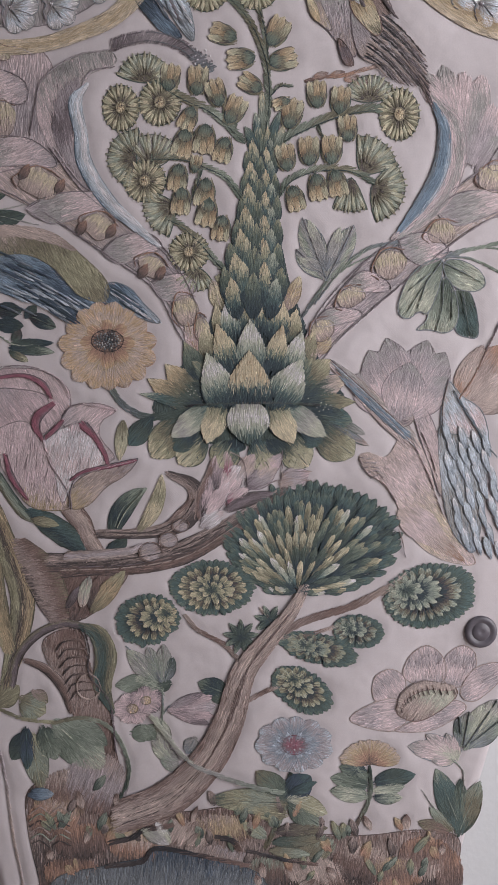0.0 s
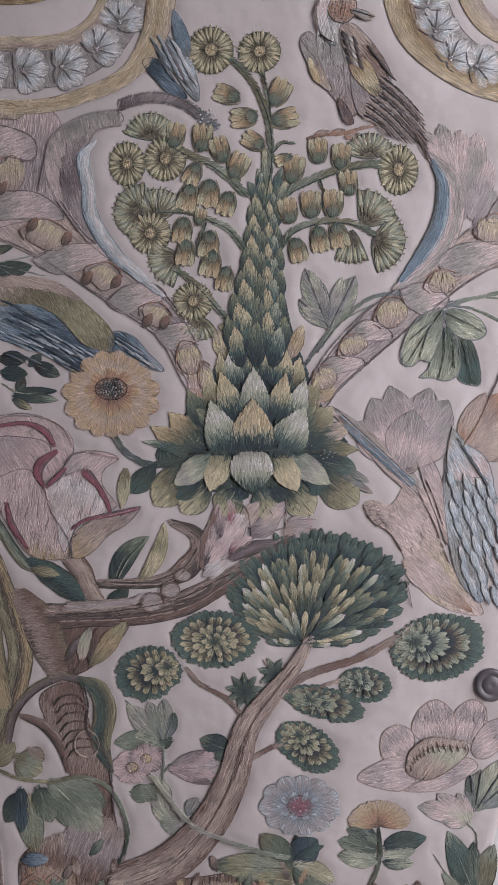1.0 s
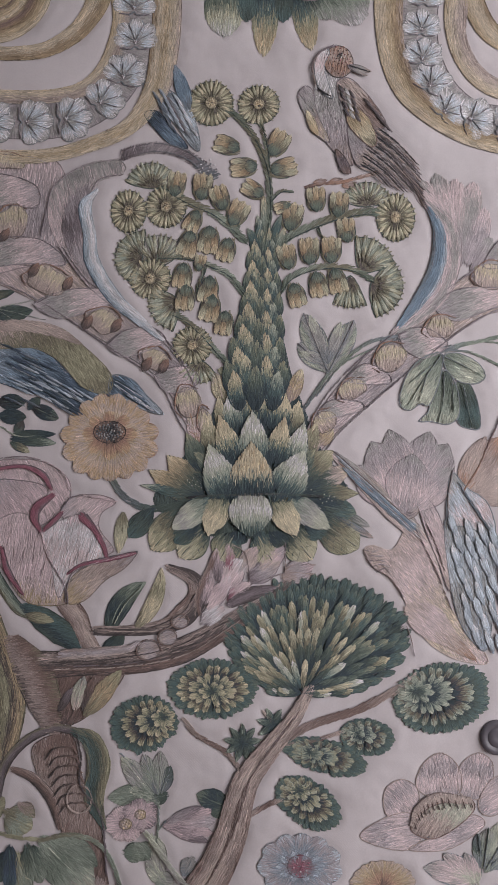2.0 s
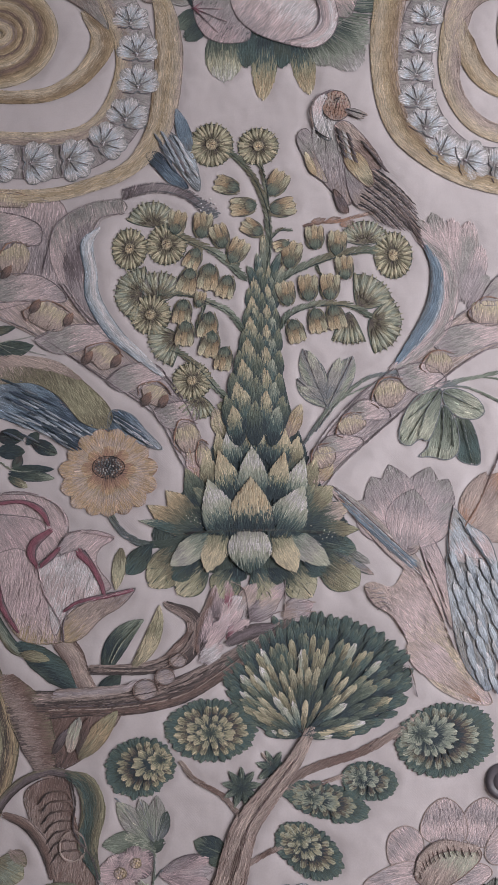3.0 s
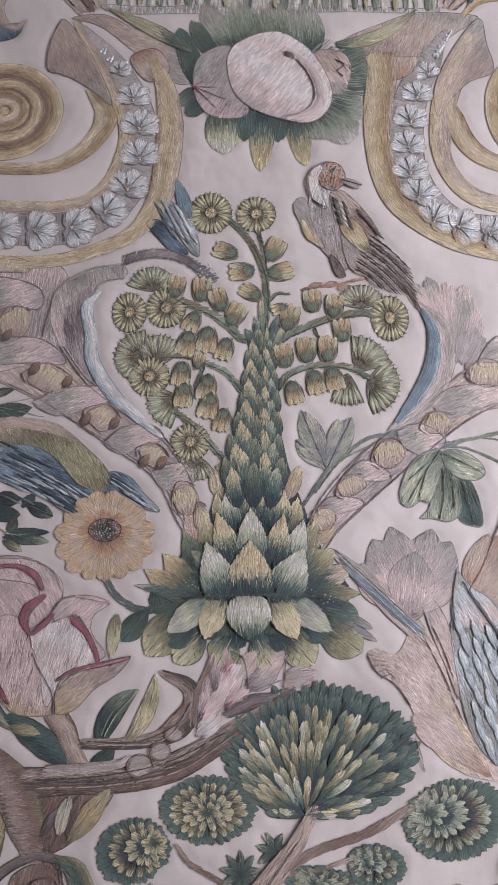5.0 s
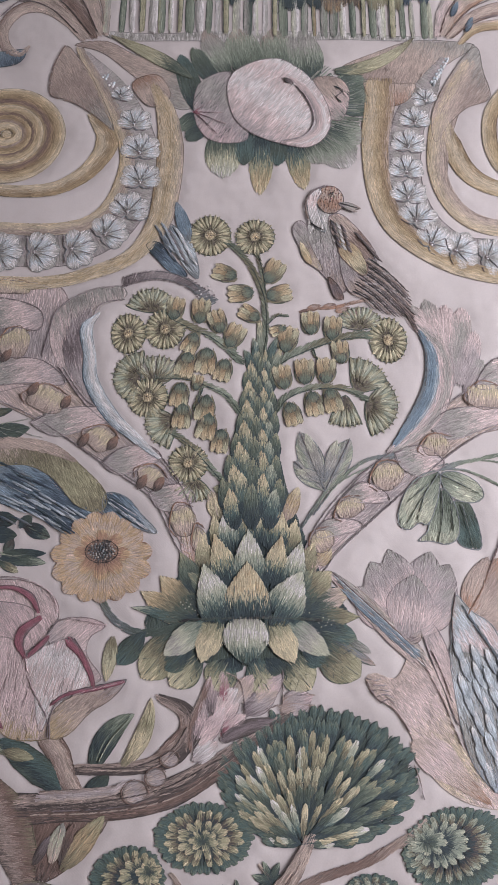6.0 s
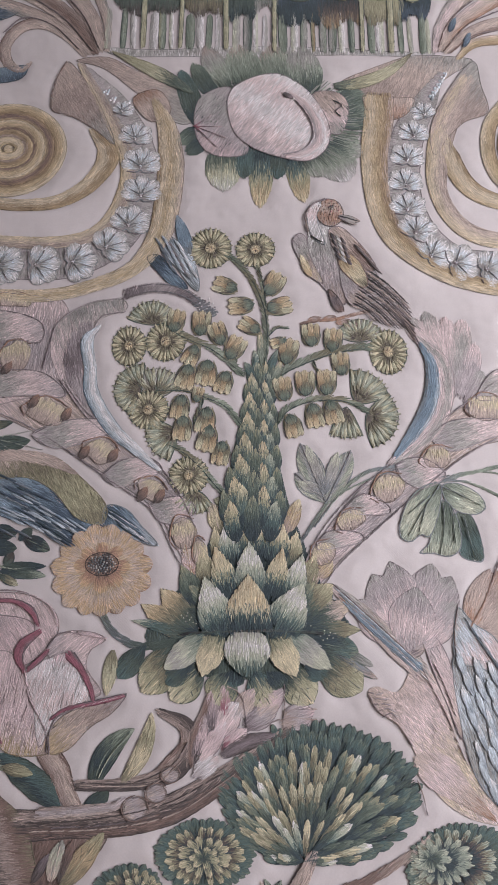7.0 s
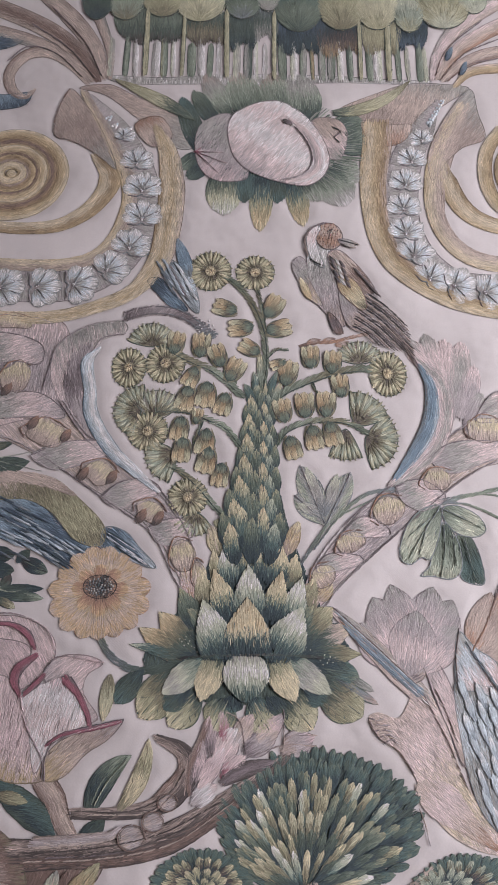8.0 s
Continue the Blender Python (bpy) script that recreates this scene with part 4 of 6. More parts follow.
twig = thing("twig_motif", (-85, 337), "curved grey-violet stitched twig with pale dots", "twig motif")
cord(twig, [(-134, 342),(-118, 347),(-94, 350),(-70, 344),(-52, 331),(-37, 318)], 8, "plum mauve plum slate", name="stem", up=0.3, slant=60, vary=0.25)
for off in (-4.2, 4.2):
    cord(twig, np.array([(-134, 342),(-118, 347),(-94, 350),(-70, 344),(-52, 331)], float) + np.array([0, off]), 1.2, "plum slate", name="edge", up=0.9)
knots(twig, (-45, 329), 10, "plum white slate", 16, 1.1, name="bud_dots", up=0.8)
bird = thing("bird_motif", (98, 392), "brown and grey finch shape with striped dark tail", "bird motif")
patch(bird, [(65, 423),(73, 438),(88, 430),(98, 401),(102, 363),(103, 331),(88, 342),(74, 359),(65, 383)], "taupe mauve grey white", ang=100, up=0.5, pad=1.6, length=9, vary=0.24, trim="plum")
patch(bird, [(47, 404),(54, 415),(62, 410),(67, 385),(80, 356),(66, 364),(56, 381)], "straw taupe grey mauve", ang=118, up=0.9, pad=1.2, trim="plum")
petal(bird, (66, 364), (56, 388), 8, "gold straw", up=1.6)
patch(bird, [(87, 419),(100, 424),(116, 409),(130, 389),(137, 372),(125, 369),(106, 382),(92, 396)], "taupe sand brown taupe", ang=-45, up=1.2, pad=1.2, vary=0.26, trim="plum")
patch(bird, [(99, 393),(117, 384),(127, 358),(122, 349),(107, 362),(97, 377)], "ochre gold straw olive", ang=-58, up=1.6, pad=1.0, trim="brown")
patch(bird, [(98, 373),(110, 361),(124, 345),(118, 330),(107, 331),(100, 349)], "grey mauve sand", ang=-65, up=1.2, trim="plum")
patch(bird, oval((89, 441), 15, 17, 10), "taupe rust sand rust", ang=80, up=1.4, pad=1.4, trim="umber")
patch(bird, [(64, 438),(73, 454),(80, 451),(74, 436),(79, 415),(83, 401),(69, 411)], "grey white blush white", ang=75, up=1.8, pad=1.2, trim="slate")
cord(bird, [(85, 458),(70, 451),(62, 434),(65, 416)], 2.4, "plum taupe", up=2.2)
for end, w in (((122, 430), 7.5), ((118, 426), 5)):
    petal(bird, (99, 436), end, w, "plum grey taupe", up=1.8, trim="umber")
cord(bird, [(100, 436),(119, 430)], 0.8, "black", up=3)
cord(bird, [(67, 412),(73, 407),(79, 404)], 1.6, "black", up=3)
for k in range(17):
    f = k / 16
    foot = np.array((124, 374), float) * (1 - f) + np.array((111, 328), float) * f
    tip = np.array((168, 331), float) * (1 - f) ** 2 + np.array((182, 286), float) * 2 * f * (1 - f) + np.array((131, 312), float) * f ** 2
    cord(bird, [foot, 0.5 * (foot + tip) + np.array([1.0, 2]), tip], 1.9, ("black umber", "sand taupe", "umber plum")[k % 3], up=1.0 + 0.05 * k, rise=0.6)
for k in range(8):
    foot = np.array((147, 331), float) + np.array([1.6 * k, -1.5 * k])
    cord(bird, [foot, foot + np.array([26.0 - 1.5 * k, -26.0 - k])], 1.8, ("umber", "taupe", "plum")[k % 3], up=1.4)
for k in range(12):
    c = np.array((89, 415), float) + np.array([5.0 * (k % 3) + 0.6 * k, -2.8 * k])
    petal(bird, c, c + np.array([5.0, -8]), 2.6, ("black plum", "grey white", "umber plum")[k % 3], up=2.4, trim=None)
for k in range(7):
    c = np.array((115, 401), float) + np.array([3.2 * k, -4.6 * k])
    petal(bird, c, c + np.array([8.0, -9]), 2.4, "umber plum", up=2.4, trim=None)
patch(bird, [(85, 348),(95, 339),(101, 323),(91, 325)], "brown plum brown", ang=-65, up=1.6)
knots(bird, (89, 442), 14, "rose rust umber rust", 46, 0.8, up=2.6, squash=1.1)
knots(bird, (91, 447), 3, "black grey", 5, 1.1, up=3.0)
merge(bird)
twig = thing("twig_motif", (107, 310), "rust-brown stitched twig under the finch", "twig motif")
cord(twig, [(55, 309),(76, 313),(93, 314),(111, 319),(129, 323)], 4, "brown rust taupe", name="stem", vary=0.25)
for c in ((63, 312), (79, 313), (93, 309), (103, 304)):
    petal(twig, c, (c[0] + 13, c[1] + 4), 7, "rust taupe brown", name="thorn")

# ---- acanthus leaves and studded borders ----


def stud_border(parent, plaques, buds):
    """Mauve plaques and straw buds set alternately along a pale border."""
    for pts in plaques:
        p = patch(parent, pts, "mauve grey blush mauve", ang=20, name="plaque", up=0.5, pad=1.3, length=9)
        cord(p, [*pts, pts[0]], 1.2, "plum mauve", name="outline", up=0.9)
    for c, rx, ry, tilt in buds:
        b = patch(parent, oval(c, rx * 0.86, ry * 0.86, tilt) * (1 + 0.004 * rng.normal(0, 2, (10, 2))), "taupe sand straw sand", ang=80 + tilt, name="stud", up=0.7, pad=1.8, length=8)
        o = oval(c, rx * 1.06, ry * 1.06, tilt)
        cord(b, [o[1], o[2], o[3], o[5], o[6]], 1.6, "brown rust brown", name="outline", up=0.9)


leaf = thing("acanthus_motif", (-170, 259), "mauve-grey curled acanthus leaf with pale blue edge", "leaf motif", "acanthus pair")
patch(leaf, [(-207, 278), (-201, 309), (-173, 330), (-137, 337), (-130, 325), (-156, 314), (-165, 291), (-171, 259), (-162, 222), (-133, 183), (-166, 207), (-194, 246)], "grey blush mauve blush", ang=-72, name="blade", length=14, trim=0.8, ragged=2)
patch(leaf, [(-191, 281), (-180, 303), (-165, 309), (-168, 288), (-173, 259), (-167, 231), (-146, 201), (-173, 225), (-190, 253)], "mauve plum mauve mauve", ang=-75, name="fold", up=0.5, length=13, trim=None, ragged=4)
for pts in (((-214, 259), (-209, 284), (-200, 312), (-170, 332), (-137, 338)), ((-195, 245), (-166, 207), (-130, 177)), ((-130, 322), (-154, 317), (-164, 301))):
    cord(leaf, pts, 1.4, "plum mauve", name="outline", up=0.8)
band(leaf, [(-157, 305), (-169, 288), (-164, 259), (-161, 231), (-139, 195), (-112, 170), (-88, 150)], [3, 13, 12, 15, 14, 9, 3], "blue mist white mist", name="blue_edge", up=0.9, length=13)
border = thing("border_motif", (-165, 192), "pale mauve border set with straw-coloured studs", "border motif", "stud borders")
patch(border, [(-293, 344), (-231, 340), (-197, 334), (-184, 284), (-192, 240), (-231, 225), (-278, 228)], "blush mauve blush", ang=85, name="ground", cover=1.0, pad=0.3)
patch(border, [(-279, 231), (-220, 227), (-180, 231), (-143, 198), (-101, 163), (-65, 117), (-41, 53), (-61, 61), (-90, 109), (-133, 140), (-204, 183), (-253, 207), (-277, 216)], "blush sand mauve blush", ang=-40, name="ground", cover=1.0, pad=0.3)
stud_border(border, ([(-290, 324), (-248, 322), (-219, 309), (-219, 288), (-250, 291), (-286, 288)], [(-282, 256), (-223, 256), (-195, 241), (-190, 227), (-226, 229), (-278, 227)], [(-219, 187), (-189, 201), (-149, 203), (-134, 192), (-164, 179), (-195, 173)],
                     [(-145, 145), (-126, 160), (-100, 163), (-86, 150), (-111, 137), (-130, 134)], [(-97, 115), (-82, 122), (-63, 123), (-51, 109), (-70, 98), (-87, 100)]),
            (((-254, 336), 22, 10, 0), ((-244, 273), 19, 17, 10), ((-206, 211), 24, 15, -15), ((-147, 169), 20, 14, -30), ((-96, 131), 17, 12, -30), ((-62, 87), 14, 18, 20), ((-46, 69), 8, 15, 10)))
for pts in (((-277, 219), (-216, 192), (-139, 141), (-94, 109), (-68, 63), (-55, 48)), ((-191, 246), (-166, 212), (-136, 192), (-86, 151), (-60, 112), (-39, 63)), ((-209, 334), (-231, 342), (-293, 347))):
    cord(border, pts, 1.7, "mauve plum mauve", name="outline", up=0.7)
for c in ((-251, 259), (-219, 222), (-185, 208), (-135, 165), (-164, 168), (-104, 126), (-87, 124)):
    petal(border, (c[0] - 4, c[1] - 6), (c[0] + 4, c[1] + 7), 9, "umber brown rust", name="dark_fleck", up=1.0)

leaf = thing("acanthus_motif", (205, 259), "pale mauve curled acanthus leaf with blue inner edge", "leaf motif", "acanthus pair")
for base, tip, w, dyes in (((194, 278), (166, 314), 22, "mauve blush grey"), ((202, 265), (186, 320), 24, "grey blush grey"), ((207, 253), (206, 314), 26, "mauve blush blush"), ((212, 244), (224, 312), 26, "mauve grey blush"),
                           ((216, 228), (235, 284), 24, "mauve mauve blush"), ((221, 216), (240, 253), 22, "plum mauve grey"), ((207, 225), (213, 291), 24, "mauve grey blush"), ((223, 210), (243, 225), 16, "mauve blush")):
    petal(leaf, base, tip, w, dyes, k=0.6, p=0.6, name="blade", trim=0.75, ragged=2.5, fan=10)
band(leaf, [(176, 291), (196, 265), (200, 234), (188, 198), (161, 172), (140, 157)], [6, 20, 20, 18, 14, 4], "mist blush grey blush", name="blade", up=0.5, length=14)
band(leaf, [(178, 286), (188, 262), (185, 225), (168, 192), (146, 164)], [3, 11, 15, 13, 4], "slate blue blue mist", name="blue_edge", up=1.0, length=14)
cord(leaf, [(164, 314), (175, 291), (183, 265), (180, 225), (165, 192), (143, 162)], 1.5, "plum slate", name="outline", up=1.1)
border = thing("border_motif", (157, 152), "pink-grey border set with straw-coloured studs", "border motif", "stud borders")
patch(border, [(280, 259), (243, 234), (200, 204), (146, 160), (111, 132), (77, 93), (54, 53), (62, 35), (87, 61), (120, 90), (154, 118), (202, 157), (231, 175), (272, 192)], "blush mauve sand blush", ang=35, name="ground", cover=1.0, pad=0.3)
stud_border(border, ([(280, 259), (250, 253), (232, 225), (253, 223), (276, 225)], [(181, 185), (205, 201), (245, 203), (273, 195), (237, 181), (203, 170)], [(146, 156), (171, 163), (195, 146), (172, 132), (153, 140)], [(91, 109), (111, 126), (133, 118), (137, 107), (110, 106)],
                     [(66, 80), (80, 90), (107, 88), (109, 80), (87, 74), (68, 72)]),
            (((240, 215), 20, 15, 0), ((188, 163), 18, 12, 10), ((138, 132), 19, 15, 20), ((100, 100), 17, 11, 25), ((72, 68), 15, 12, 40), ((59, 48), 9, 12, 10)))
for pts in (((281, 265), (237, 231), (194, 201), (146, 160), (106, 129), (71, 90), (49, 48)), ((272, 192), (231, 174), (196, 151), (154, 117), (120, 88), (87, 58), (73, 40))):
    cord(border, pts, 1.7, "mauve plum mauve", name="outline", up=0.7)

# ---- blue-green wing and dark sprays ----
wing = thing("wing_motif", (-176, 123), "olive and deep blue stitched wing with streaked feathers", "bird motif")
patch(wing, [(-266, 141),(-227, 144),(-201, 135),(-175, 110),(-145, 97),(-136, 79),(-146, 72),(-177, 78),(-206, 93),(-235, 102),(-264, 115)], "steel blue navy blue", ang=-24, length=15, vary=0.3, trim="navy")
patch(wing, [(-268, 165),(-229, 169),(-194, 164),(-164, 141),(-140, 116),(-143, 97),(-168, 103),(-192, 129),(-221, 143),(-266, 142)], "sand olive moss olive", ang=-62, up=0.6, length=7, vary=0.24, trim="olive")
patch(wing, [(-268, 167),(-229, 171),(-194, 164),(-170, 146),(-199, 154),(-233, 160),(-267, 157)], "taupe sand taupe", ang=-20, up=1.0, trim=None, ragged=2)
patch(wing, [(-139, 115),(-119, 111),(-105, 96),(-87, 76),(-109, 81),(-131, 93),(-142, 97)], "navy blue steel mist", ang=-38, up=0.5, length=12, vary=0.3, trim="slate")
for k in range(60):
    f = (k * 0.618) % 1
    c = np.array((-245, 129), float) * (1 - f) + np.array((-183, 88), float) * f + np.array([rng.normal(0, 5), rng.normal(0, 10 - 3 * f)])
    petal(wing, c, c + np.array([20.0, -8 - 5 * f]), 1.9, ("ink navy", "steel mist", "navy slate", "blue mist", "navy navy")[k % 5], up=1.0 + 0.02 * k, length=10, trim=None)
for k in range(14):
    f = k / 13
    c = np.array((-135, 110), float) * (1 - f) + np.array((-125, 95), float) * f + np.array([rng.normal(0, 3), 0])
    petal(wing, c, c + np.array([26.0, -16.0]), 2.2, ("ink navy", "mist white", "navy blue")[k % 3], up=1.4, trim=None)
merge(wing)
spray = thing("dark_spray_motif", (-217, 87), "blackish green leaf spray in dense stitches", "leaf motif")
for base, tip, w, dyes in (((-263, 172), (-220, 181), 19, "ink pine pine"), ((-265, 194), (-239, 200), 9, "olive pine"), ((-250, 88), (-224, 88), 16, "black ink pine"), ((-220, 82), (-210, 92), 11, "ink pine"), ((-215, 82), (-191, 71), 14, "black ink green"),
                           ((-249, 74), (-223, 73), 15, "ink ink pine"), ((-234, 55), (-194, 56), 9, "pine ink"), ((-236, 52), (-193, 47), 11, "ink pine sage"), ((-233, 57), (-226, 69), 10, "pine umber"), ((-236, 47), (-219, 38), 9, "pine olive lime")):
    petal(spray, base, tip, w, dyes, name="leaf", trim="ink")
cord(spray, [(-248, 63), (-231, 54), (-209, 54)], 2, "sage pale pine", name="stem")
for end in ((-206, 171), (-219, 191), (-234, 168)):
    cord(spray, [(-258, 183), end], 1.4, "sage grey", name="stem")

# ---- golden daisy ----
daisy = thing("daisy_motif", (-140, 58), "golden-brown stitched daisy with knotted dark eye", "flower motif")
eye = np.array((-140, 58), float)
for k in range(15):
    t = radians(k * 24 + 8)
    r = 50 * (1 - 0.12 * abs(math.sin(t)) + 0.03 * math.sin(5 * k))
    d = np.array([math.cos(t), math.sin(t)])
    petal(daisy, eye + d * 10 + np.array([0, -4]), eye + d * r + np.array([0, -6]), 20, "rust gold sand amber sand", k=0.65, p=0.5, trim="rust", up=0.2 + 0.25 * (k % 2), pad=1.2, fan=10)
for k in range(8):
    t = radians(k * 45)
    d = np.array([math.cos(t), math.sin(t) * 0.9])
    petal(daisy, eye + d * 6, eye + d * 27 + np.array([0, -3]), 15, "umber rust amber", k=0.6, p=0.6, up=0.9, pad=1)
patch(daisy, oval(eye, 16, 11), "umber black", ang=0, name="eye", up=1.6)
knots(daisy, eye, 13, "black slate grey ink", 60, 1.15, up=1.9, squash=0.68)
cord(daisy, [(-140, 21), (-134, 6), (-121, -8), (-100, -17), (-66, -13)], 7, "sage slate pine pine", name="stem", up=0.2)
petal(daisy, (-96, -17), (-119, -45), 21, "ink pine teal", name="leaf", up=0.2, k=0.6)
petal(daisy, (-125, -23), (-129, -60), 13, "olive lime straw", name="leaf", up=0.3)

# ---- pale blossom and vine leaves ----
tulip = thing("pale_blossom_motif", (151, 23), "pale mauve blossom with pointed thin-edged petals", "flower motif")
for base, tip, w, up in (((138, -12), (102, 25), 34, 0), ((144, -5), (118, 49), 42, 0.2), ((157, -2), (135, 61), 36, 0.1), ((157, -2), (176, 59), 40, 0.1), ((159, -12), (193, 47), 44, 0.2), ((156, -15), (196, 23), 34, 0.4), ((147, -17), (159, 37), 44, 0.7)):
    p = petal(tulip, base, tip, w, "mauve blush mauve grey", k=0.5, up=up, p=0.8, fan=12, trim="plum", ragged=0.2)
patch(tulip, oval((147, -18), 16, 9), "taupe plum sand", ang=30, name="calyx", up=0.9)
vine = thing("vine_leaf_motif", (193, 118), "sage and deep green lobed vine leaf spray", "leaf motif")
patch(vine, [(201, 107),(215, 107),(223, 88),(225, 63),(213, 62),(203, 68),(201, 88)], "green pine teal pine", ang=-70, name="lobe", up=0.1, length=9, trim="slate", vary=0.22)
patch(vine, [(191, 135),(206, 137),(225, 127),(231, 113),(219, 106),(201, 111),(192, 123)], "green sage pale sage", ang=-25, name="lobe", up=0.4, length=9, trim="slate", ragged=1.2, vary=0.22)
patch(vine, [(185, 117),(195, 118),(204, 98),(204, 75),(193, 66),(177, 69),(164, 69),(174, 78),(177, 92)], "pale sage green pine", ang=78, name="lobe", up=0.6, length=10, trim="slate", ragged=1.0, vary=0.22)
patch(vine, [(189, 136),(171, 133),(156, 119),(147, 97),(147, 84),(157, 80),(167, 87),(175, 85),(185, 107)], "sage pale sage green", ang=58, name="lobe", up=1.0, length=10, trim="slate", ragged=1.0, vary=0.22)
for pts in ([(187, 134),(171, 112),(154, 85)], [(174, 118),(165, 90)], [(190, 118),(189, 92),(184, 70)], [(198, 107),(199, 79)], [(192, 133),(210, 124),(226, 115)], [(209, 103),(216, 65)], [(177, 124),(156, 107)]):
    cord(vine, pts, 1.0, "slate green", name="vein", up=1.9)
for pts, w in (([(186, 137),(212, 146),(257, 156)], 4), ([(194, 141),(220, 137),(254, 120)], 3), ([(145, 152),(167, 147),(186, 137)], 3.5), ([(189, 143),(223, 149),(256, 146)], 2)):
    cord(vine, pts, w, "slate sage green", name="stem")
edge = thing("side_flower_motif", (227, 23), "taupe and rust half flower with fringed petals", "flower motif")
for base, tip, w, dyes in (((207, 3), (230, 54), 26, "rust sand taupe"), ((214, 3), (246, 54), 34, "sand taupe rust"), ((224, -7), (258, 23), 40, "taupe sand blush"), ((188, -2), (212, 4), 20, "sand blush"), ((214, -2), (242, -4), 26, "taupe sand")):
    petal(edge, base, tip, w, dyes)
cord(edge, [(206, 0), (221, 23), (238, 59), (249, 85)], 2, "rust plum", name="outline", up=1)

# ---- bird descending, plain shape ----
bird = thing("bird_motif", (162, -69), "large sandy bird shape with blue tail and grey wing", "bird motif")
patch(bird, [(109, -57),(118, -52),(137, -56),(152, -33),(165, -37),(179, -67),(191, -110),(226, -159),(205, -162),(177, -150),(155, -126),(149, -107),(133, -83),(117, -72)], "sand blush buff blush", ang=-50, up=0.2, pad=1.4, length=4, vary=0.22, ragged=0.8, trim="sand")
patch(bird, [(148, -111),(165, -107),(181, -112),(197, -136),(214, -160),(184, -147),(157, -133)], "rust sand blush sand", ang=140, up=0.8, pad=1.0, length=6, trim=None, ragged=2)
patch(bird, [(189, -26),(213, -29),(236, -42),(227, -144),(211, -142),(198, -119),(190, -75)], "grey mist grey steel", ang=-75, up=0.6, pad=1.4, vary=0.2, trim="slate")
band(bird, [(80, 37),(106, 14),(137, -17),(158, -38)], [6, 15, 20, 16], "sand blush grey sand", up=0.5, length=14, trim="plum")
band(bird, [(91, 23),(116, -1),(155, -34)], [3, 7, 9], "slate blue steel blue", up=1.2, length=12, trim=None)
for k in range(5):
    a = np.array((81, 34), float) + np.array([2.0 * k, 5.0 - 4.0 * k])
    cord(bird, [a, a + np.array([38.0, -34]), a + np.array([74.0, -68])], 1.2, ("plum taupe", "mist", "slate blue", "rust sand", "mist white")[k], up=1.5)
for k in range(9):
    c = np.array((109, -56), float) + np.array([1.6 * k, -2.6 * k])
    cord(bird, [c, c + np.array([7.0, -2 + 0.6 * k]), c + np.array([13.0, -1])], 1.1, ("plum mauve", "sand")[k % 2], up=1.6)
for pts in ([(158, -33),(167, -52),(178, -75),(192, -112)], [(171, -33),(179, -52),(187, -77)], [(109, -57),(117, -72),(135, -84),(150, -107)], [(196, 20),(191, -6),(192, -32)], [(148, -125),(153, -140),(156, -155)]):
    cord(bird, pts, 1.0, "plum taupe mauve", up=1.5)
patch(bird, [(160, -1),(172, -6),(184, -27),(190, -57),(191, -96),(181, -69),(169, -37)], "mauve blush sand", ang=-65, up=0.6, length=8, trim="plum")
patch(bird, [(196, 19),(210, 4),(230, -11),(236, -42),(212, -35),(191, -29),(191, -1)], "grey mist blush mist", ang=-60, up=0.8, length=10, trim="slate", vary=0.2)
for r in range(8):
    for k in range(4):
        c = np.array((195, -33), float) + np.array([13.0 * k + 2.4 * r + 3 * math.sin(2 * r + k), -15.0 * r - 4 * k])
        if c[0] < 250:
            petal(bird, c + np.array([4.0, -11]), c + np.array([-3.0, 11]), 6.5 + math.sin(3 * k + r), "steel mist white" if (r + k) % 3 else "steel mist mist", k=0.6, p=0.7, up=1.3 + 0.1 * (8 - r), length=8, trim="slate", pad=0.7)
for r in range(5):
    c = np.array((202, 9), float) + np.array([6.0 * r, -9.0 * r])
    cord(bird, [c, c + np.array([8.0, -16]), c + np.array([18.0, -28])], 1.5, ("slate", "blue slate")[r % 2], up=2.2)
merge(bird)

# ---- pink cup flower ----
lily = thing("pink_cup_flower_motif", (-192, -46), "large pale pink cup flower with crimson edges and yellow base", "flower motif")
patch(lily, [(-259, 22), (-219, 31), (-189, 20), (-177, 2), (-185, -21), (-209, -35), (-237, -46), (-260, -40)], "pink blush pink", ang=-60, name="petal", length=15)
patch(lily, [(-259, 5), (-225, 10), (-200, 2), (-206, -18), (-212, -40), (-238, -52), (-260, -52)], "mauve pink blush", ang=-55, name="petal", up=0.4, length=15)
patch(lily, [(-187, -19), (-172, -5), (-149, -4), (-132, -11), (-146, -21), (-148, -37), (-133, -58), (-153, -60), (-175, -37)], "mauve blush pink", ang=40, name="petal", up=0.4)
patch(lily, [(-257, -35), (-226, -21), (-206, -38), (-192, -69), (-176, -97), (-179, -109), (-216, -108), (-238, -83), (-252, -57)], "gold blush pink blush pink blush", ang=80, name="petal", up=0.6, length=15, pad=2)
patch(lily, [(-205, -39), (-186, -29), (-161, -23), (-150, -46), (-139, -66), (-164, -73), (-179, -91), (-187, -103), (-195, -69)], "blush white blush white pink", ang=75, name="petal", up=1.0, length=15, pad=2)
patch(lily, [(-177, -108), (-176, -87), (-159, -73), (-130, -66), (-110, -58), (-122, -74), (-142, -87), (-160, -105)], "gold sand taupe mauve", ang=40, name="petal", up=1.3)
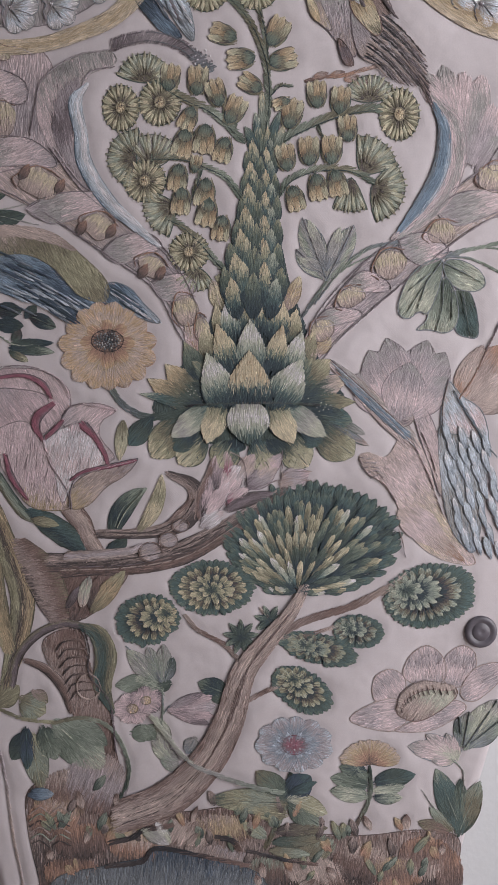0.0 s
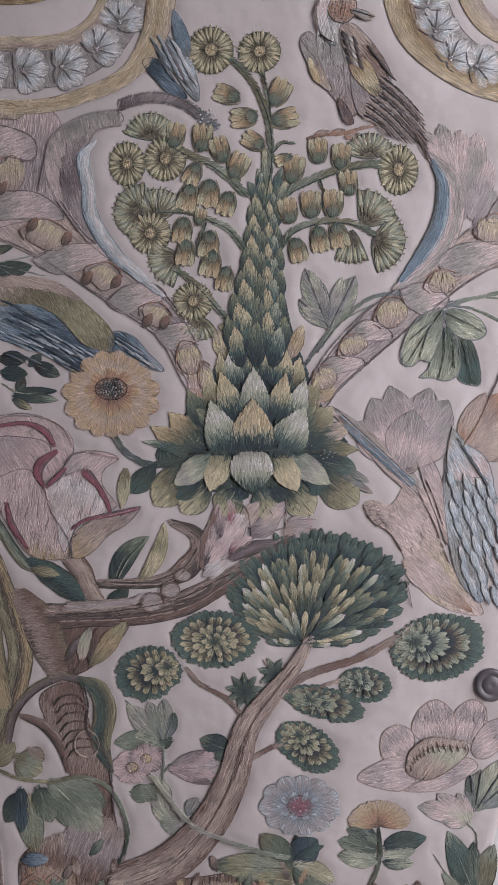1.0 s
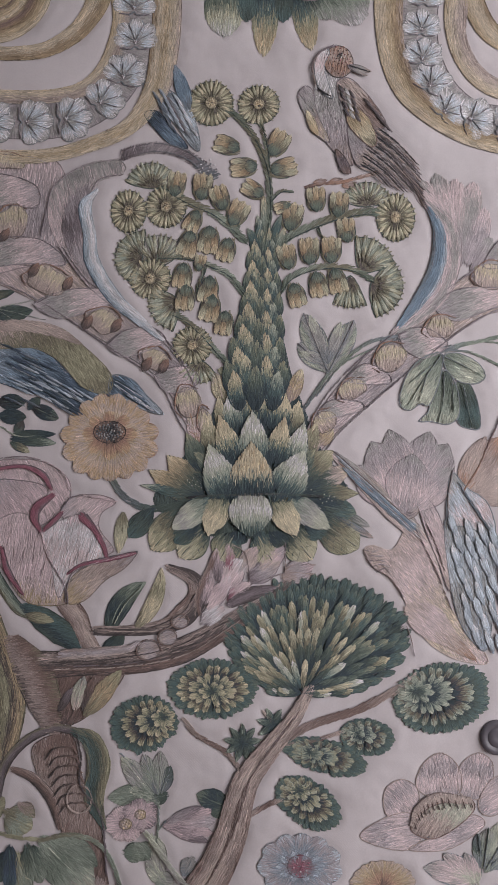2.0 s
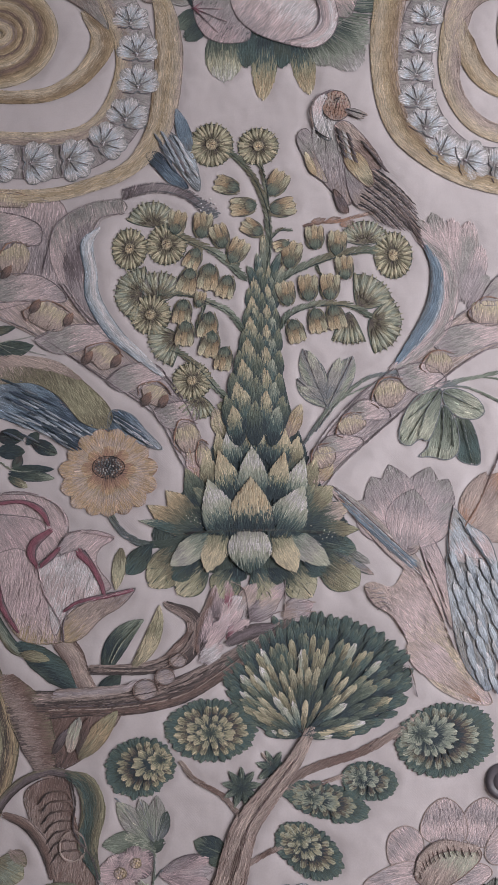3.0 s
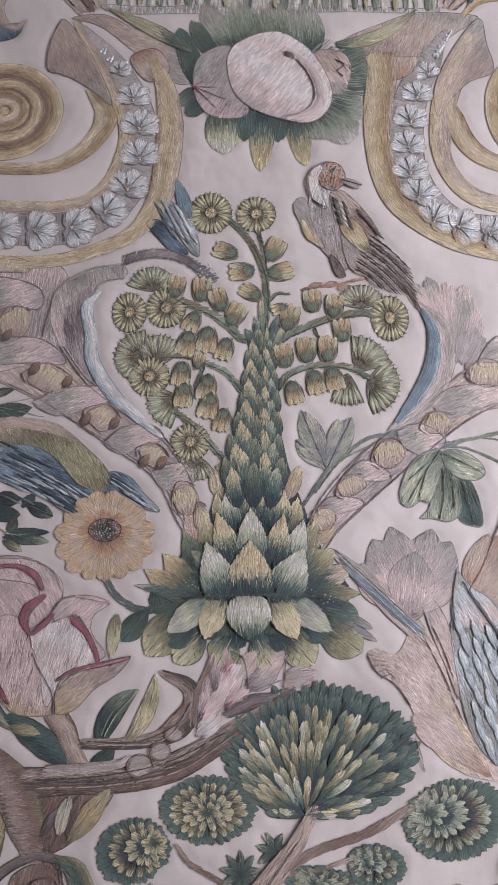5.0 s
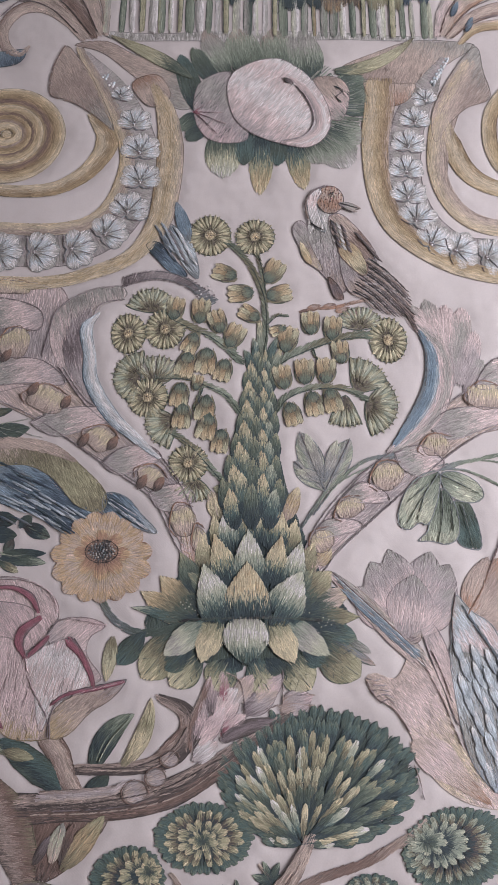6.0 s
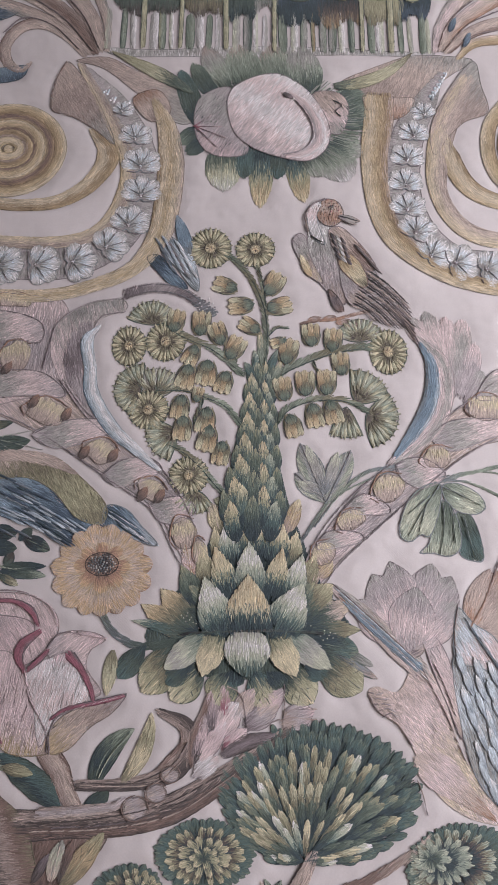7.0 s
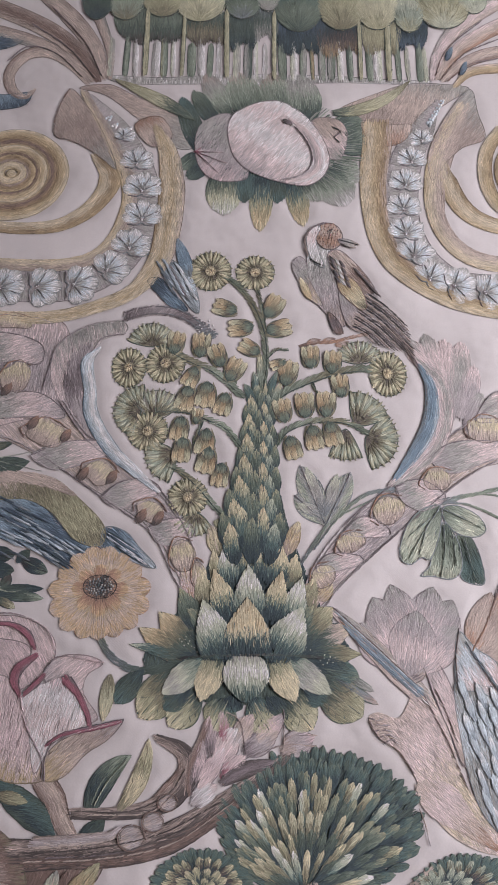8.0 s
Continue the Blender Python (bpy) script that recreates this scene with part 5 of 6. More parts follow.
for pts, ws in ((((-259, 20), (-225, 24), (-205, 16), (-196, 2)), (3, 3, 6, 3)), (((-194, -4), (-208, -15), (-212, -26), (-205, -40)), (4, 9, 8, 2)), (((-164, -25), (-153, -37), (-144, -52), (-140, -64)), (9, 5, 4, 3)),
                (((-243, -55), (-237, -77), (-221, -100)), (3, 6, 2)), (((-185, -21), (-192, -29), (-202, -38)), (3, 5, 3)), (((-178, -80), (-164, -71), (-139, -66), (-113, -60)), (2, 2, 4, 3))):
    band(lily, pts, ws, "rose rose plum", name="crimson_edge", up=1.9, pad=0.5)
for pts in (((-179, -108), (-181, -91), (-198, -63), (-205, -39)), ((-177, -108), (-177, -88), (-164, -74), (-113, -60)), ((-259, 31), (-219, 33), (-189, 21), (-177, 2)), ((-186, -19), (-172, -5), (-132, -10))):
    cord(lily, pts, 1.2, "plum pink", name="outline", up=2)
band(lily, [(-180, -107), (-168, -122), (-159, -140), (-149, -157)], [18, 20, 15, 13], "brown taupe sand brown", name="stalk")
band(lily, [(-255, -72), (-239, -97), (-224, -115), (-207, -121)], [9, 10, 10, 5], "olive sage pine", name="tendril")
band(lily, [(-221, -111), (-202, -123), (-182, -137), (-165, -154)], [6, 22, 24, 5], "pine ink teal pine", name="leaf", up=0.2, slant=25)
petal(lily, (-216, -120), (-190, -125), 10, "olive moss", name="leaf", up=1)

# ---- gnarled branch with leaves ----
branch = thing("gnarled_branch_motif", (-102, -148), "gnarled brown branch with knots and blossom", "branch motif")
band(branch, [(-202, -167), (-159, -165), (-114, -164), (-68, -153), (-29, -133), (5, -111), (39, -86)], [26, 22, 20, 24, 20, 14, 5], "umber brown umber taupe umber", name="limb", up=0.3, length=11, vary=0.25)
band(branch, [(-151, -134), (-119, -134), (-85, -130), (-65, -119), (-52, -102), (-56, -85), (-81, -73)], [8, 9, 12, 22, 18, 14, 5], "umber umber taupe brown", name="limb", up=0.5, length=13)
band(branch, [(-182, -157), (-154, -155), (-119, -151), (-108, -145)], [10, 9, 7, 4], "sand mauve taupe", name="limb", up=0.9)
band(branch, [(-51, -116), (-50, -97), (-41, -79), (-35, -60)], [8, 10, 8, 5], "plum brown taupe", name="twig", up=0.6)
for k, pts in enumerate(([(-194, -164), (-137, -161), (-74, -149), (-23, -125)], [(-188, -171), (-125, -168), (-63, -156), (-12, -125)], [(-171, -168), (-108, -163), (-51, -145)], [(-148, -132), (-102, -132), (-68, -118), (-54, -99)], [(-136, -135), (-85, -133), (-60, -116)])):
    cord(branch, pts, 1.1, ("umber", "sand taupe", "plum umber")[k % 3], name="bark_line", up=1.5)
for c, rx, ry in (((-98, -152), 11, 9), ((-80, -140), 9, 7), ((-68, -125), 8, 6)):
    k = patch(branch, oval(c, rx, ry), "sand mauve taupe", ang=20, name="knot", up=1.2)
    cord(k, [*oval(c, rx + 1, ry + 1, 0, 8)], 0.8, "brown", name="outline", up=1.6)
for base, tip, w, dyes in (((-46, -108), (-39, -75), 14, "plum pink mauve"), ((-40, -111), (-20, -82), 16, "blush pink white"), ((-32, -85), (-34, -56), 15, "plum pink"), ((-26, -91), (-9, -65), 24, "pink blush white"), ((-46, -125), (-26, -111), 18, "mauve white blush"),
                           ((-20, -105), (-1, -88), 18, "rose pink blush"), ((-9, -77), (5, -54), 18, "mauve sand pink"), ((-1, -85), (28, -68), 20, "plum mauve sand"), ((33, -82), (60, -72), 22, "taupe mauve pink"), ((11, -74), (33, -54), 18, "sand pink mauve"),
                           ((-20, -74), (-23, -51), 12, "rose pink")):
    petal(branch, base, tip, w, dyes, name="blossom", up=0.5, trim="plum")
# short umber and plum band across the blossom
band(branch, [(-20, -108), (-1, -99), (22, -93)], [8, 14, 5], "umber plum umber", name="shade_moss", up=0.9)
for pts in (((-1, -90), (33, -79), (61, -80)), ((33, -51), (33, -79)), ((-1, -85), (-6, -60), (-20, -51)), ((47, -71), (61, -71))):
    cord(branch, pts, 1.4, "plum taupe", name="outline", up=1)
petal(branch, (-136, -133), (-102, -88), 20, "pine ink green sage", name="leaf", up=0.2, bend=0.12)
petal(branch, (-109, -129), (-87, -74), 15, "olive straw moss straw", name="leaf", up=0.6, bend=-0.1)
cord(branch, [(-133, -130), (-122, -110), (-105, -91)], 1.0, "pale sage", name="vein", up=1.7)
petal(branch, (-142, -157), (-122, -139), 16, "ink pine", name="leaf", up=0.2)
patch(branch, [(-202, -170), (-165, -171), (-122, -170), (-134, -194), (-160, -217), (-189, -226), (-194, -200)], "umber brown brown taupe", ang=65, name="root_mass", length=15)
for base, tip, w, dyes in (((-168, -206), (-160, -177), 14, "sand pale grey"), ((-160, -208), (-151, -177), 10, "umber brown"), ((-157, -211), (-124, -171), 18, "olive gold moss"), ((-183, -209), (-171, -188), 8, "umber plum")):
    petal(branch, base, tip, w, dyes, name="leaf", up=0.7)

# ---- ribbed trunks and arching stems ----
ribbed = thing("ribbed_trunk_motif", (-183, -269), "mauve-brown ribbed trunk with arching olive stems", "tree motif")
band(ribbed, [(-258, -108), (-242, -154), (-228, -200), (-235, -246), (-247, -290)], [18, 24, 24, 22, 10], "olive moss umber gold olive", name="wavy_leaf", length=15)
band(ribbed, [(-259, -166), (-254, -212), (-243, -252)], [20, 24, 12], "moss gold olive", name="wavy_leaf", length=15, up=0.2)
band(ribbed, [(-230, -144), (-211, -171), (-197, -203), (-189, -229)], [16, 38, 32, 14], "umber taupe brown olive", name="shoot", up=0.3, length=9, slant=70)
patch(ribbed, [(-209, -246), (-189, -232), (-169, -234), (-160, -269), (-144, -307), (-135, -357), (-130, -398), (-167, -392), (-178, -322), (-181, -313), (-198, -278)], "umber brown taupe brown", ang=80, name="trunk", length=12)
for k in range(7):
    c = np.array((-180, -246), float) + np.array([2.2 * k, -8.5 * k])
    cord(ribbed, [c + np.array([-15.0, -7]), c + np.array([-6.0, 2]), c + np.array([10.0, 3]), c + np.array([15.0, -3])], 2.0, "umber brown", name="rib", up=1)
band(ribbed, [(-226, -264), (-206, -272), (-189, -290), (-179, -317)], [5, 9, 10, 6], "umber brown taupe", name="side_root", up=0.4)
o = oval((-162, -290), 12, 13)
cord(ribbed, [*o, o[0]], 2, "taupe sand", name="bark_eye", up=1.2)
band(ribbed, [(-240, -290), (-234, -261), (-215, -238), (-189, -226), (-166, -228)], [6, 8, 8, 7, 6], "umber plum olive", name="arch_stem", up=0.6)
band(ribbed, [(-169, -228), (-152, -236), (-144, -258), (-148, -290), (-138, -317)], [6, 17, 22, 18, 4], "olive teal pine olive moss", name="arch_leaf", up=0.8, length=14)
cord(ribbed, [(-166, -229), (-161, -252), (-161, -278), (-141, -307), (-135, -357)], 2.2, "umber plum", name="outline", up=1.3)
cord(ribbed, [(-198, -327), (-167, -323), (-141, -333), (-126, -357), (-122, -383), (-133, -409)], 4.5, "olive sage pine", name="arch_stem", up=1.0)
cord(ribbed, [(-259, -311), (-230, -323), (-198, -327)], 4, "olive moss", name="arch_stem", up=0.8)
for base, tip, w, dyes, up in (((-256, -308), (-233, -290), 24, "olive moss", 0), ((-230, -305), (-206, -317), 30, "olive sage moss", 0.1), ((-225, -340), (-241, -366), 22, "ink pine", 0.2), ((-226, -334), (-225, -376), 16, "ink navy teal", 0.5), ((-222, -340), (-211, -399), 26, "moss sage olive", 0.1),
                               ((-208, -334), (-196, -366), 26, "pine green sage", 0.4), ((-193, -331), (-147, -375), 44, "sage green sage pale", 0.3), ((-178, -328), (-144, -351), 24, "sage green", 0.2), ((-218, -296), (-204, -307), 14, "taupe olive", 0.1)):
    petal(ribbed, base, tip, w, dyes, name="leaf", up=up, fan=28)

# ---- the earth and pond ----
earth = thing("earth_motif", (-12, -456), "brown hummocky earth with a grey-blue pond", "ground motif")
patch(earth, [(-223, -396), (-173, -380), (-130, -395), (-136, -422), (-64, -420), (-12, -415), (46, -438), (115, -443), (172, -437), (214, -445), (211, -490), (208, -538), (-81, -547), (-204, -542), (-215, -494), (-226, -441)], "umber brown umber taupe brown umber", ang=88, name="ground", length=13, vary=0.28)
patch(earth, [(-185, -380), (-161, -357), (-130, -374), (-124, -404), (-145, -422), (-179, -413)], "brown mauve taupe", ang=70, name="hummock", up=0.7, trim=None, ragged=4, vary=0.25)
patch(earth, [(-220, -402), (-196, -381), (-167, -382), (-156, -404), (-179, -428), (-214, -429)], "gold brown sand", ang=80, name="hummock", up=0.5, trim=None, ragged=4, vary=0.25)
patch(earth, [(-201, -494), (-145, -476), (-107, -468), (-96, -457), (-69, -460), (-12, -474), (17, -492), (23, -546), (-198, -548)], "ink slate slate navy", ang=85, name="pond", vary=0.25, up=1.0, length=14)
for pts, w in ((((-145, -477), (-110, -472), (-96, -459), (-64, -462), (-0, -475)), 5), (((-142, -452), (-119, -447), (-107, -439), (-78, -434)), 6), (((-32, -445), (-17, -448), (-9, -458)), 6), (((-0, -459), (35, -468), (69, -473)), 4)):
    cord(earth, pts, w, "umber black brown", name="dark_edge", up=1.8)
for c, rx, ry, dyes, ang in (((-200, -428), 26, 18, "brown rust sand", 70), ((-168, -452), 30, 16, "umber brown rust", 95), ((-124, -440), 30, 12, "sand gold brown", 80), ((-64, -442), 38, 12, "taupe sand brown", 60), ((-110, -462), 32, 10, "umber rust sand", 85),
                             ((-23, -436), 30, 12, "brown gold taupe", 100), ((-32, -466), 34, 9, "sand taupe mauve", 70), ((17, -483), 30, 14, "umber brown sage", 95), ((58, -456), 30, 14, "umber olive sage", 60), ((69, -482), 34, 14, "brown sand taupe", 110),
                             ((115, -473), 30, 18, "umber brown sand", 80), ((150, -482), 28, 14, "rust brown gold", 100), ((181, -466), 28, 20, "sand brown rust", 85), ((205, -484), 14, 24, "umber brown rust", 90), ((-180, -485), 30, 14, "umber rust brown", 90)):
    patch(earth, oval(c, rx, ry, 8 * math.sin(rx + ry)), dyes, ang=ang, name="hummock", up=0.6, length=9, trim=None, ragged=4, vary=0.24)
for k in range(90):
    f = (k * 0.618) % 1
    c = np.array((-203, -440), float) + (np.array((201, -454), float) - np.array((-203, -440), float)) * f + np.array([0, rng.normal(-6, 20)])
    if 100 < c[0] + 250 < 230 and c[1] < -455:
        continue
    petal(earth, c, c + np.array([rng.normal(0, 6), rng.uniform(8, 18)]), rng.uniform(5, 9), ("sand brown", "rust gold", "umber taupe", "pine sage", "green moss")[k % 5], name="tuft", up=1.0)
for k in range(6):
    for s in (-1, 1):
        c = np.array((-203, -458), float) + np.array([0, 7.0 * k])
        cord(earth, [c, c + np.array([s * 10.0, 7]), c + np.array([s * 20.0, 3 - 0.5 * k])], 1.3, ("umber", "sage", "taupe")[k % 3], name="fern_blade", up=1.4)
petal(earth, (-223, -402), (-199, -402), 13, "navy blue steel", name="blue_leaf", up=1.4)
petal(earth, (-107, -439), (-81, -454), 14, "pale grey white", name="pale_leaf", up=1.6)
petal(earth, (-81, -451), (-95, -430), 10, "pale white", name="pale_leaf", up=1.6)

# ---- leaning tree ----
tree = thing("leaning_tree_motif", (-23, -338), "leaning brown tree with layered fan crowns", "tree motif")
band(tree, [(-130, -425), (-81, -405), (-43, -368), (-20, -324), (-5, -274), (21, -239), (42, -213), (56, -187)], [34, 38, 34, 30, 24, 18, 13, 9], "brown taupe sand taupe brown", name="trunk", up=1.2, length=13, pad=2, vary=0.22)
for k in range(9):
    s = -0.4 + 0.1 * k
    line = np.array([(-124, -422), (-78, -402), (-42, -366), (-19, -322), (-3, -274), (22, -238), (44, -211)], float)
    off = np.array([[0.5, 0.86]]) * s * np.array([[30], [34], [30], [27], [21], [15], [11]]) * np.array([[1, 1]])
    cord(tree, (line + off)[k % 3:7 - k % 2], 0.9, ("umber brown", "sand taupe", "brown plum")[k % 3], name="bark_line", up=2.9)
for pts, w in ((((20, -242), (56, -222), (102, -207), (141, -187), (158, -175)), 8), (((-9, -263), (-26, -245), (-52, -231), (-63, -217)), 5), (((-0, -303), (17, -294), (31, -288)), 5), (((31, -239), (57, -236), (90, -227)), 4), (((25, -236), (20, -219), (12, -209)), 3)):
    cord(tree, pts, w, "taupe brown sand", name="branch", up=0.6)
cord(tree, [(-98, -320), (-81, -342), (-58, -368), (-29, -381), (-0, -390), (34, -397)], 5, "pale grey sage", name="vine", up=3.2)
foot = np.array((48, -192), float)
centre = np.array((64, -139), float)
patch(tree, oval(centre + np.array([0, 2.0]), 82, 51), "ink pine ink pine", centre=foot, name="leaf_ground", length=9, trim=None, vary=0.25, ragged=2)
for row, (rho, n, dyes, ln, w) in enumerate(((1.0, 50, "ink pine teal green", 18, 7), (0.92, 44, "ink ink teal green", 22, 7.5), (0.82, 36, "ink pine teal green moss", 26, 8), (0.7, 29, "ink pine green moss", 30, 8),
                                             (0.57, 22, "ink pine olive lime straw", 32, 7.6), (0.43, 15, "ink pine moss straw straw", 32, 7.2), (0.3, 9, "ink olive straw straw", 28, 6.4))):
    for k in range(n):
        t = radians(2 + 176 * (k + 0.5 * (row % 2)) / (n - 0.5) + rng.normal(0, 1.4))
        d = np.array([math.cos(t), math.sin(t)])
        # way from the foot to the crown's oval outline
        e, g = d / np.array([89, 57]), (foot - centre) / np.array([89, 57])
        b = e @ g
        reach = (-b + math.sqrt(max(0.0, b * b - (e @ e) * (g @ g - 1)))) / (e @ e)
        tip = foot + d * max(reach, 34) * rho * (1 + rng.normal(0, 0.02))
        size = min(ln * (0.9 + 0.3 * rng.random()), np.hypot(*(tip - foot)) - 1)
        pick = rng.random()
        tone = dyes if row < 2 else ("ink teal sage pale white" if pick < 0.13 else "ink pine olive moss straw" if pick < 0.38 else dyes if pick < 0.72 else "ink ink pine green")
        petal(tree, tip - d * size, tip, w * (0.85 + 0.25 * rng.random()), tone, k=0.62, p=0.7, name="leaf", up=0.2 + 0.35 * row, pad=1.0, length=8, trim="ink", ragged=0.15)


def layered_crown(c, rx, ry, tilt=0.0, heart=(0.0, 0.0), light="moss straw"):
    """Oval crown: a dark toothed ring and paler petals within, fanning from a heart."""
    c = np.array(c, float)
    k0 = radians(tilt)
    rot = np.array([[math.cos(k0), -math.sin(k0)], [math.sin(k0), math.cos(k0)]])
    crown = patch(tree, oval(c, rx * 0.88, ry * 0.88, tilt), "umber ink pine", centre=c, name="crown", up=0.1)
    size = 0.5 * (rx + ry)
    focus = np.array(heart) * np.array([rx, ry])
    for row, (rad, dyes, w) in enumerate(((1.0, "ink pine teal green", 6.4), (0.8, f"ink ink umber olive {light}", 7.2), (0.55, f"ink ink {light}", 7), (0.3, f"ink pine {light}", 7.2))):
        n = max(5, int(2 * math.pi * rad * size / (5.6 if row < 1 else 8.6)))
        for k in range(n):
            t = 2 * math.pi * (k + 0.5 * (row % 2) + rng.normal(0, 0.1)) / n
            rr = rad * (1 + rng.normal(0, 0.025))
            tip = focus * (1 - rad) + rr * np.array([rx * math.cos(t), ry * math.sin(t)])
            base = focus * (1 - rad) * 1.2 + max(0.02, rad - 0.44) * np.array([rx * math.cos(t), ry * math.sin(t)])
            petal(crown, c + rot @ base, c + rot @ tip, w * (0.85 + 0.3 * rng.random()), dyes, k=0.66, p=0.6, name="leaf", up=0.4 + 0.3 * row, pad=0.8, length=7, trim="ink", ragged=0.15)


layered_crown((-37, -188), 43, 28, 0, (0.0, -0.1))
layered_crown((-102, -221), 33, 27, 12, (0.75, 0.1))
layered_crown((181, -195), 47, 33, 12, (-0.6, 0.4), "sage pale")
layered_crown((110, -232), 26, 17, -5, (-0.5, 0.3), "sage pale")
layered_crown((71, -250), 39, 16, -14, (-0.5, 0), "sage moss")
layered_crown((54, -292), 34, 21, -32, (-0.5, 0.3), "moss pale")
for c, r, n in (((-8, -238), 18, 9), ((21, -221), 16, 7)):
    for k in range(n):
        t = radians(k * 360 / n + 10)
        petal(tree, c, (c[0] + r * math.cos(t), c[1] + r * math.sin(t)), 6.5, "ink pine sage", name="sprig_leaf", up=0.5, trim="ink")

# ---- small flowers in the meadow ----


def blossom(name, c, r, n, dyes, label, squash=1.0, heart="sand gold", turn=0.0, w=0.9, outline=""):
    f = thing(name, c, label, "flower motif", "meadow flowers")
    for k in range(n):
        t = radians(turn + 360 * k / n)
        tip = (c[0] + r * math.cos(t), c[1] + r * squash * math.sin(t))
        p = petal(f, c, tip, r * w, dyes, k=0.65, p=0.5, up=0.2 + 0.2 * (k % 2))
        if outline:
            d = np.array([-(tip[1] - c[1]), tip[0] - c[0]]) * w * 0.42
            m = np.array(c) + 0.65 * (np.array(tip) - np.array(c))
            cord(p, [m - d, np.array(tip), m + d], 1, outline, name="outline", up=1)
    patch(f, oval(c, r * 0.3, r * 0.25), heart, ang=0, name="heart", up=1.2)
    knots(f, c, r * 0.22, heart, 9, 1.2, up=1.6)
    return f


blue = blossom("blue_flower_motif", (46, -348), 40, 11, "plum slate steel mauve mist", "dusty blue flower with a faded crimson middle", 0.72, "plum rose mauve", 20, 0.55)
for k in range(10):
    t = radians(36 * k)
    petal(blue, (((46, -348))[0] + 6 * math.cos(t), ((46, -348))[1] + 3 * math.sin(t)), (((46, -348))[0] + 22 * math.cos(t), ((46, -348))[1] + 13 * math.sin(t)), 10, "rose plum steel mist", up=0.8, trim="slate")
blossom("pink_flower_motif", (-118, -313), 20, 6, "plum pink blush", "small dull pink flower in fine stitches", 0.8)
blossom("pink_flower_motif", (-104, -304), 18, 5, "mauve pink plum", "small dull pink flower in fine stitches", 0.8, turn=30)
stripe = thing("striped_tulip_motif", (-59, -312), "dull pink striped tulip lying sideways", "flower motif", "meadow flowers")
for tip, w, dyes in (((-36, -299), 16, "plum pink"), ((-33, -309), 16, "pink mauve"), ((-35, -320), 16, "plum pink"), ((-40, -328), 12, "pink plum"), ((-46, -296), 12, "mauve plum")):
    petal(stripe, (-80, -314), tip, w, dyes, k=0.5)
mush = thing("fan_flower_motif", (123, -355), "rust-coloured fan flower on a dark stem with leaves", "flower motif", "meadow flowers")
for k in range(9):
    t = radians(15 + 150 * k / 8)
    c = ((123, -368))
    petal(mush, c, (c[0] + 24 * math.cos(t) + 8 * math.cos(t), c[1] + 25 * math.sin(t)), 14, "umber rust gold sand", k=0.7, p=0.5, up=0.1 * (k % 3))
cord(mush, [(123, -372), (124, -396), (118, -417), (105, -440)], 5, "pine sage brown", name="stem")
for base, tip, w, dyes in (((120, -390), (83, -382), 20, "pine green sage"), ((119, -401), (83, -396), 20, "sage pale green"), ((117, -375), (92, -371), 16, "ink green"), ((129, -387), (169, -379), 20, "ink pine teal"), ((129, -396), (158, -391), 14, "pale sage"), ((129, -403), (156, -403), 14, "ink sage pale"),
                           ((120, -383), (103, -367), 12, "green sage")):
    petal(mush, base, tip, w, dyes, name="leaf", fan=28)
stalk = thing("leafy_stalk_motif", (34, -409), "dark green leafy stalk rising from the earth", "leaf motif")
cord(stalk, [(43, -379), (40, -403), (32, -426), (17, -456)], 6, "pine sage olive", name="stem")
for base, tip, w, dyes in (((37, -403), (8, -376), 26, "pine green olive"), ((37, -408), (-40, -406), 26, "olive sage moss pine"), ((41, -400), (63, -380), 28, "ink navy teal"), ((37, -420), (3, -415), 20, "olive moss"), ((43, -405), (80, -420), 22, "pale moss lime"),
                           ((43, -411), (72, -432), 24, "pine green sage"), ((29, -438), (81, -435), 14, "umber olive"), ((26, -450), (75, -447), 13, "pine olive"), ((23, -459), (63, -463), 12, "olive sage"), ((17, -444), (-6, -430), 14, "sage moss")):
    petal(stalk, base, tip, w, dyes, name="leaf", fan=28, up=0.8)
for tip in ((69, -386), (62, -394)):
    petal(stalk, (43, -397), tip, 8, "ink teal", name="leaf", up=1.5)
pale = thing("pale_rose_motif", (176, -293), "large faded pink flower with a seeded crescent heart", "flower motif", "meadow flowers")
for pts, ang, up in (([(196, -281),(197, -259),(214, -246),(228, -255),(226, -278),(210, -289)], 75, 0), ([(156, -278),(161, -258),(179, -246),(196, -259),(197, -282),(176, -288)], 100, 0.1), ([(155, -301),(128, -303),(126, -280),(142, -270),(157, -279)], 130, 0.2),
                     ([(213, -294),(227, -270),(252, -263),(252, -282),(227, -303)], 30, 0.2), ([(102, -323),(124, -306),(150, -301),(161, -320),(143, -335)], 190, 0.3), ([(147, -334),(171, -322),(205, -302),(219, -311),(185, -333)], 20, 0.4)):
    patch(pale, pts, "mauve blush mauve blush", ang=ang, name="petal", up=up, length=9, trim="taupe", ragged=0.6)
patch(pale, [(150, -316),(156, -299),(176, -286),(205, -287),(209, -298),(188, -316),(168, -324)], "taupe sand pale sand", ang=60, name="heart", up=0.9, trim="brown")
band(pale, [(152, -311),(158, -297),(176, -287),(207, -289)], [5, 9, 10, 5], "taupe sand taupe", name="seed_crescent", up=1.5, slant=90, length=5)
for k in range(13):
    f = k / 12
    c = np.array((153, -308), float) * (1 - f) ** 2 + np.array((160, -282), float) * 2 * f * (1 - f) + np.array((206, -289), float) * f * f
    cord(pale, [c, c + np.array([2.0, -7])], 1.1, "brown umber", name="seed", up=2.0)
line = thing("outline_flower_motif", (188, -351), "pale flower drawn in thin grey-green lines", "flower motif", "meadow flowers")
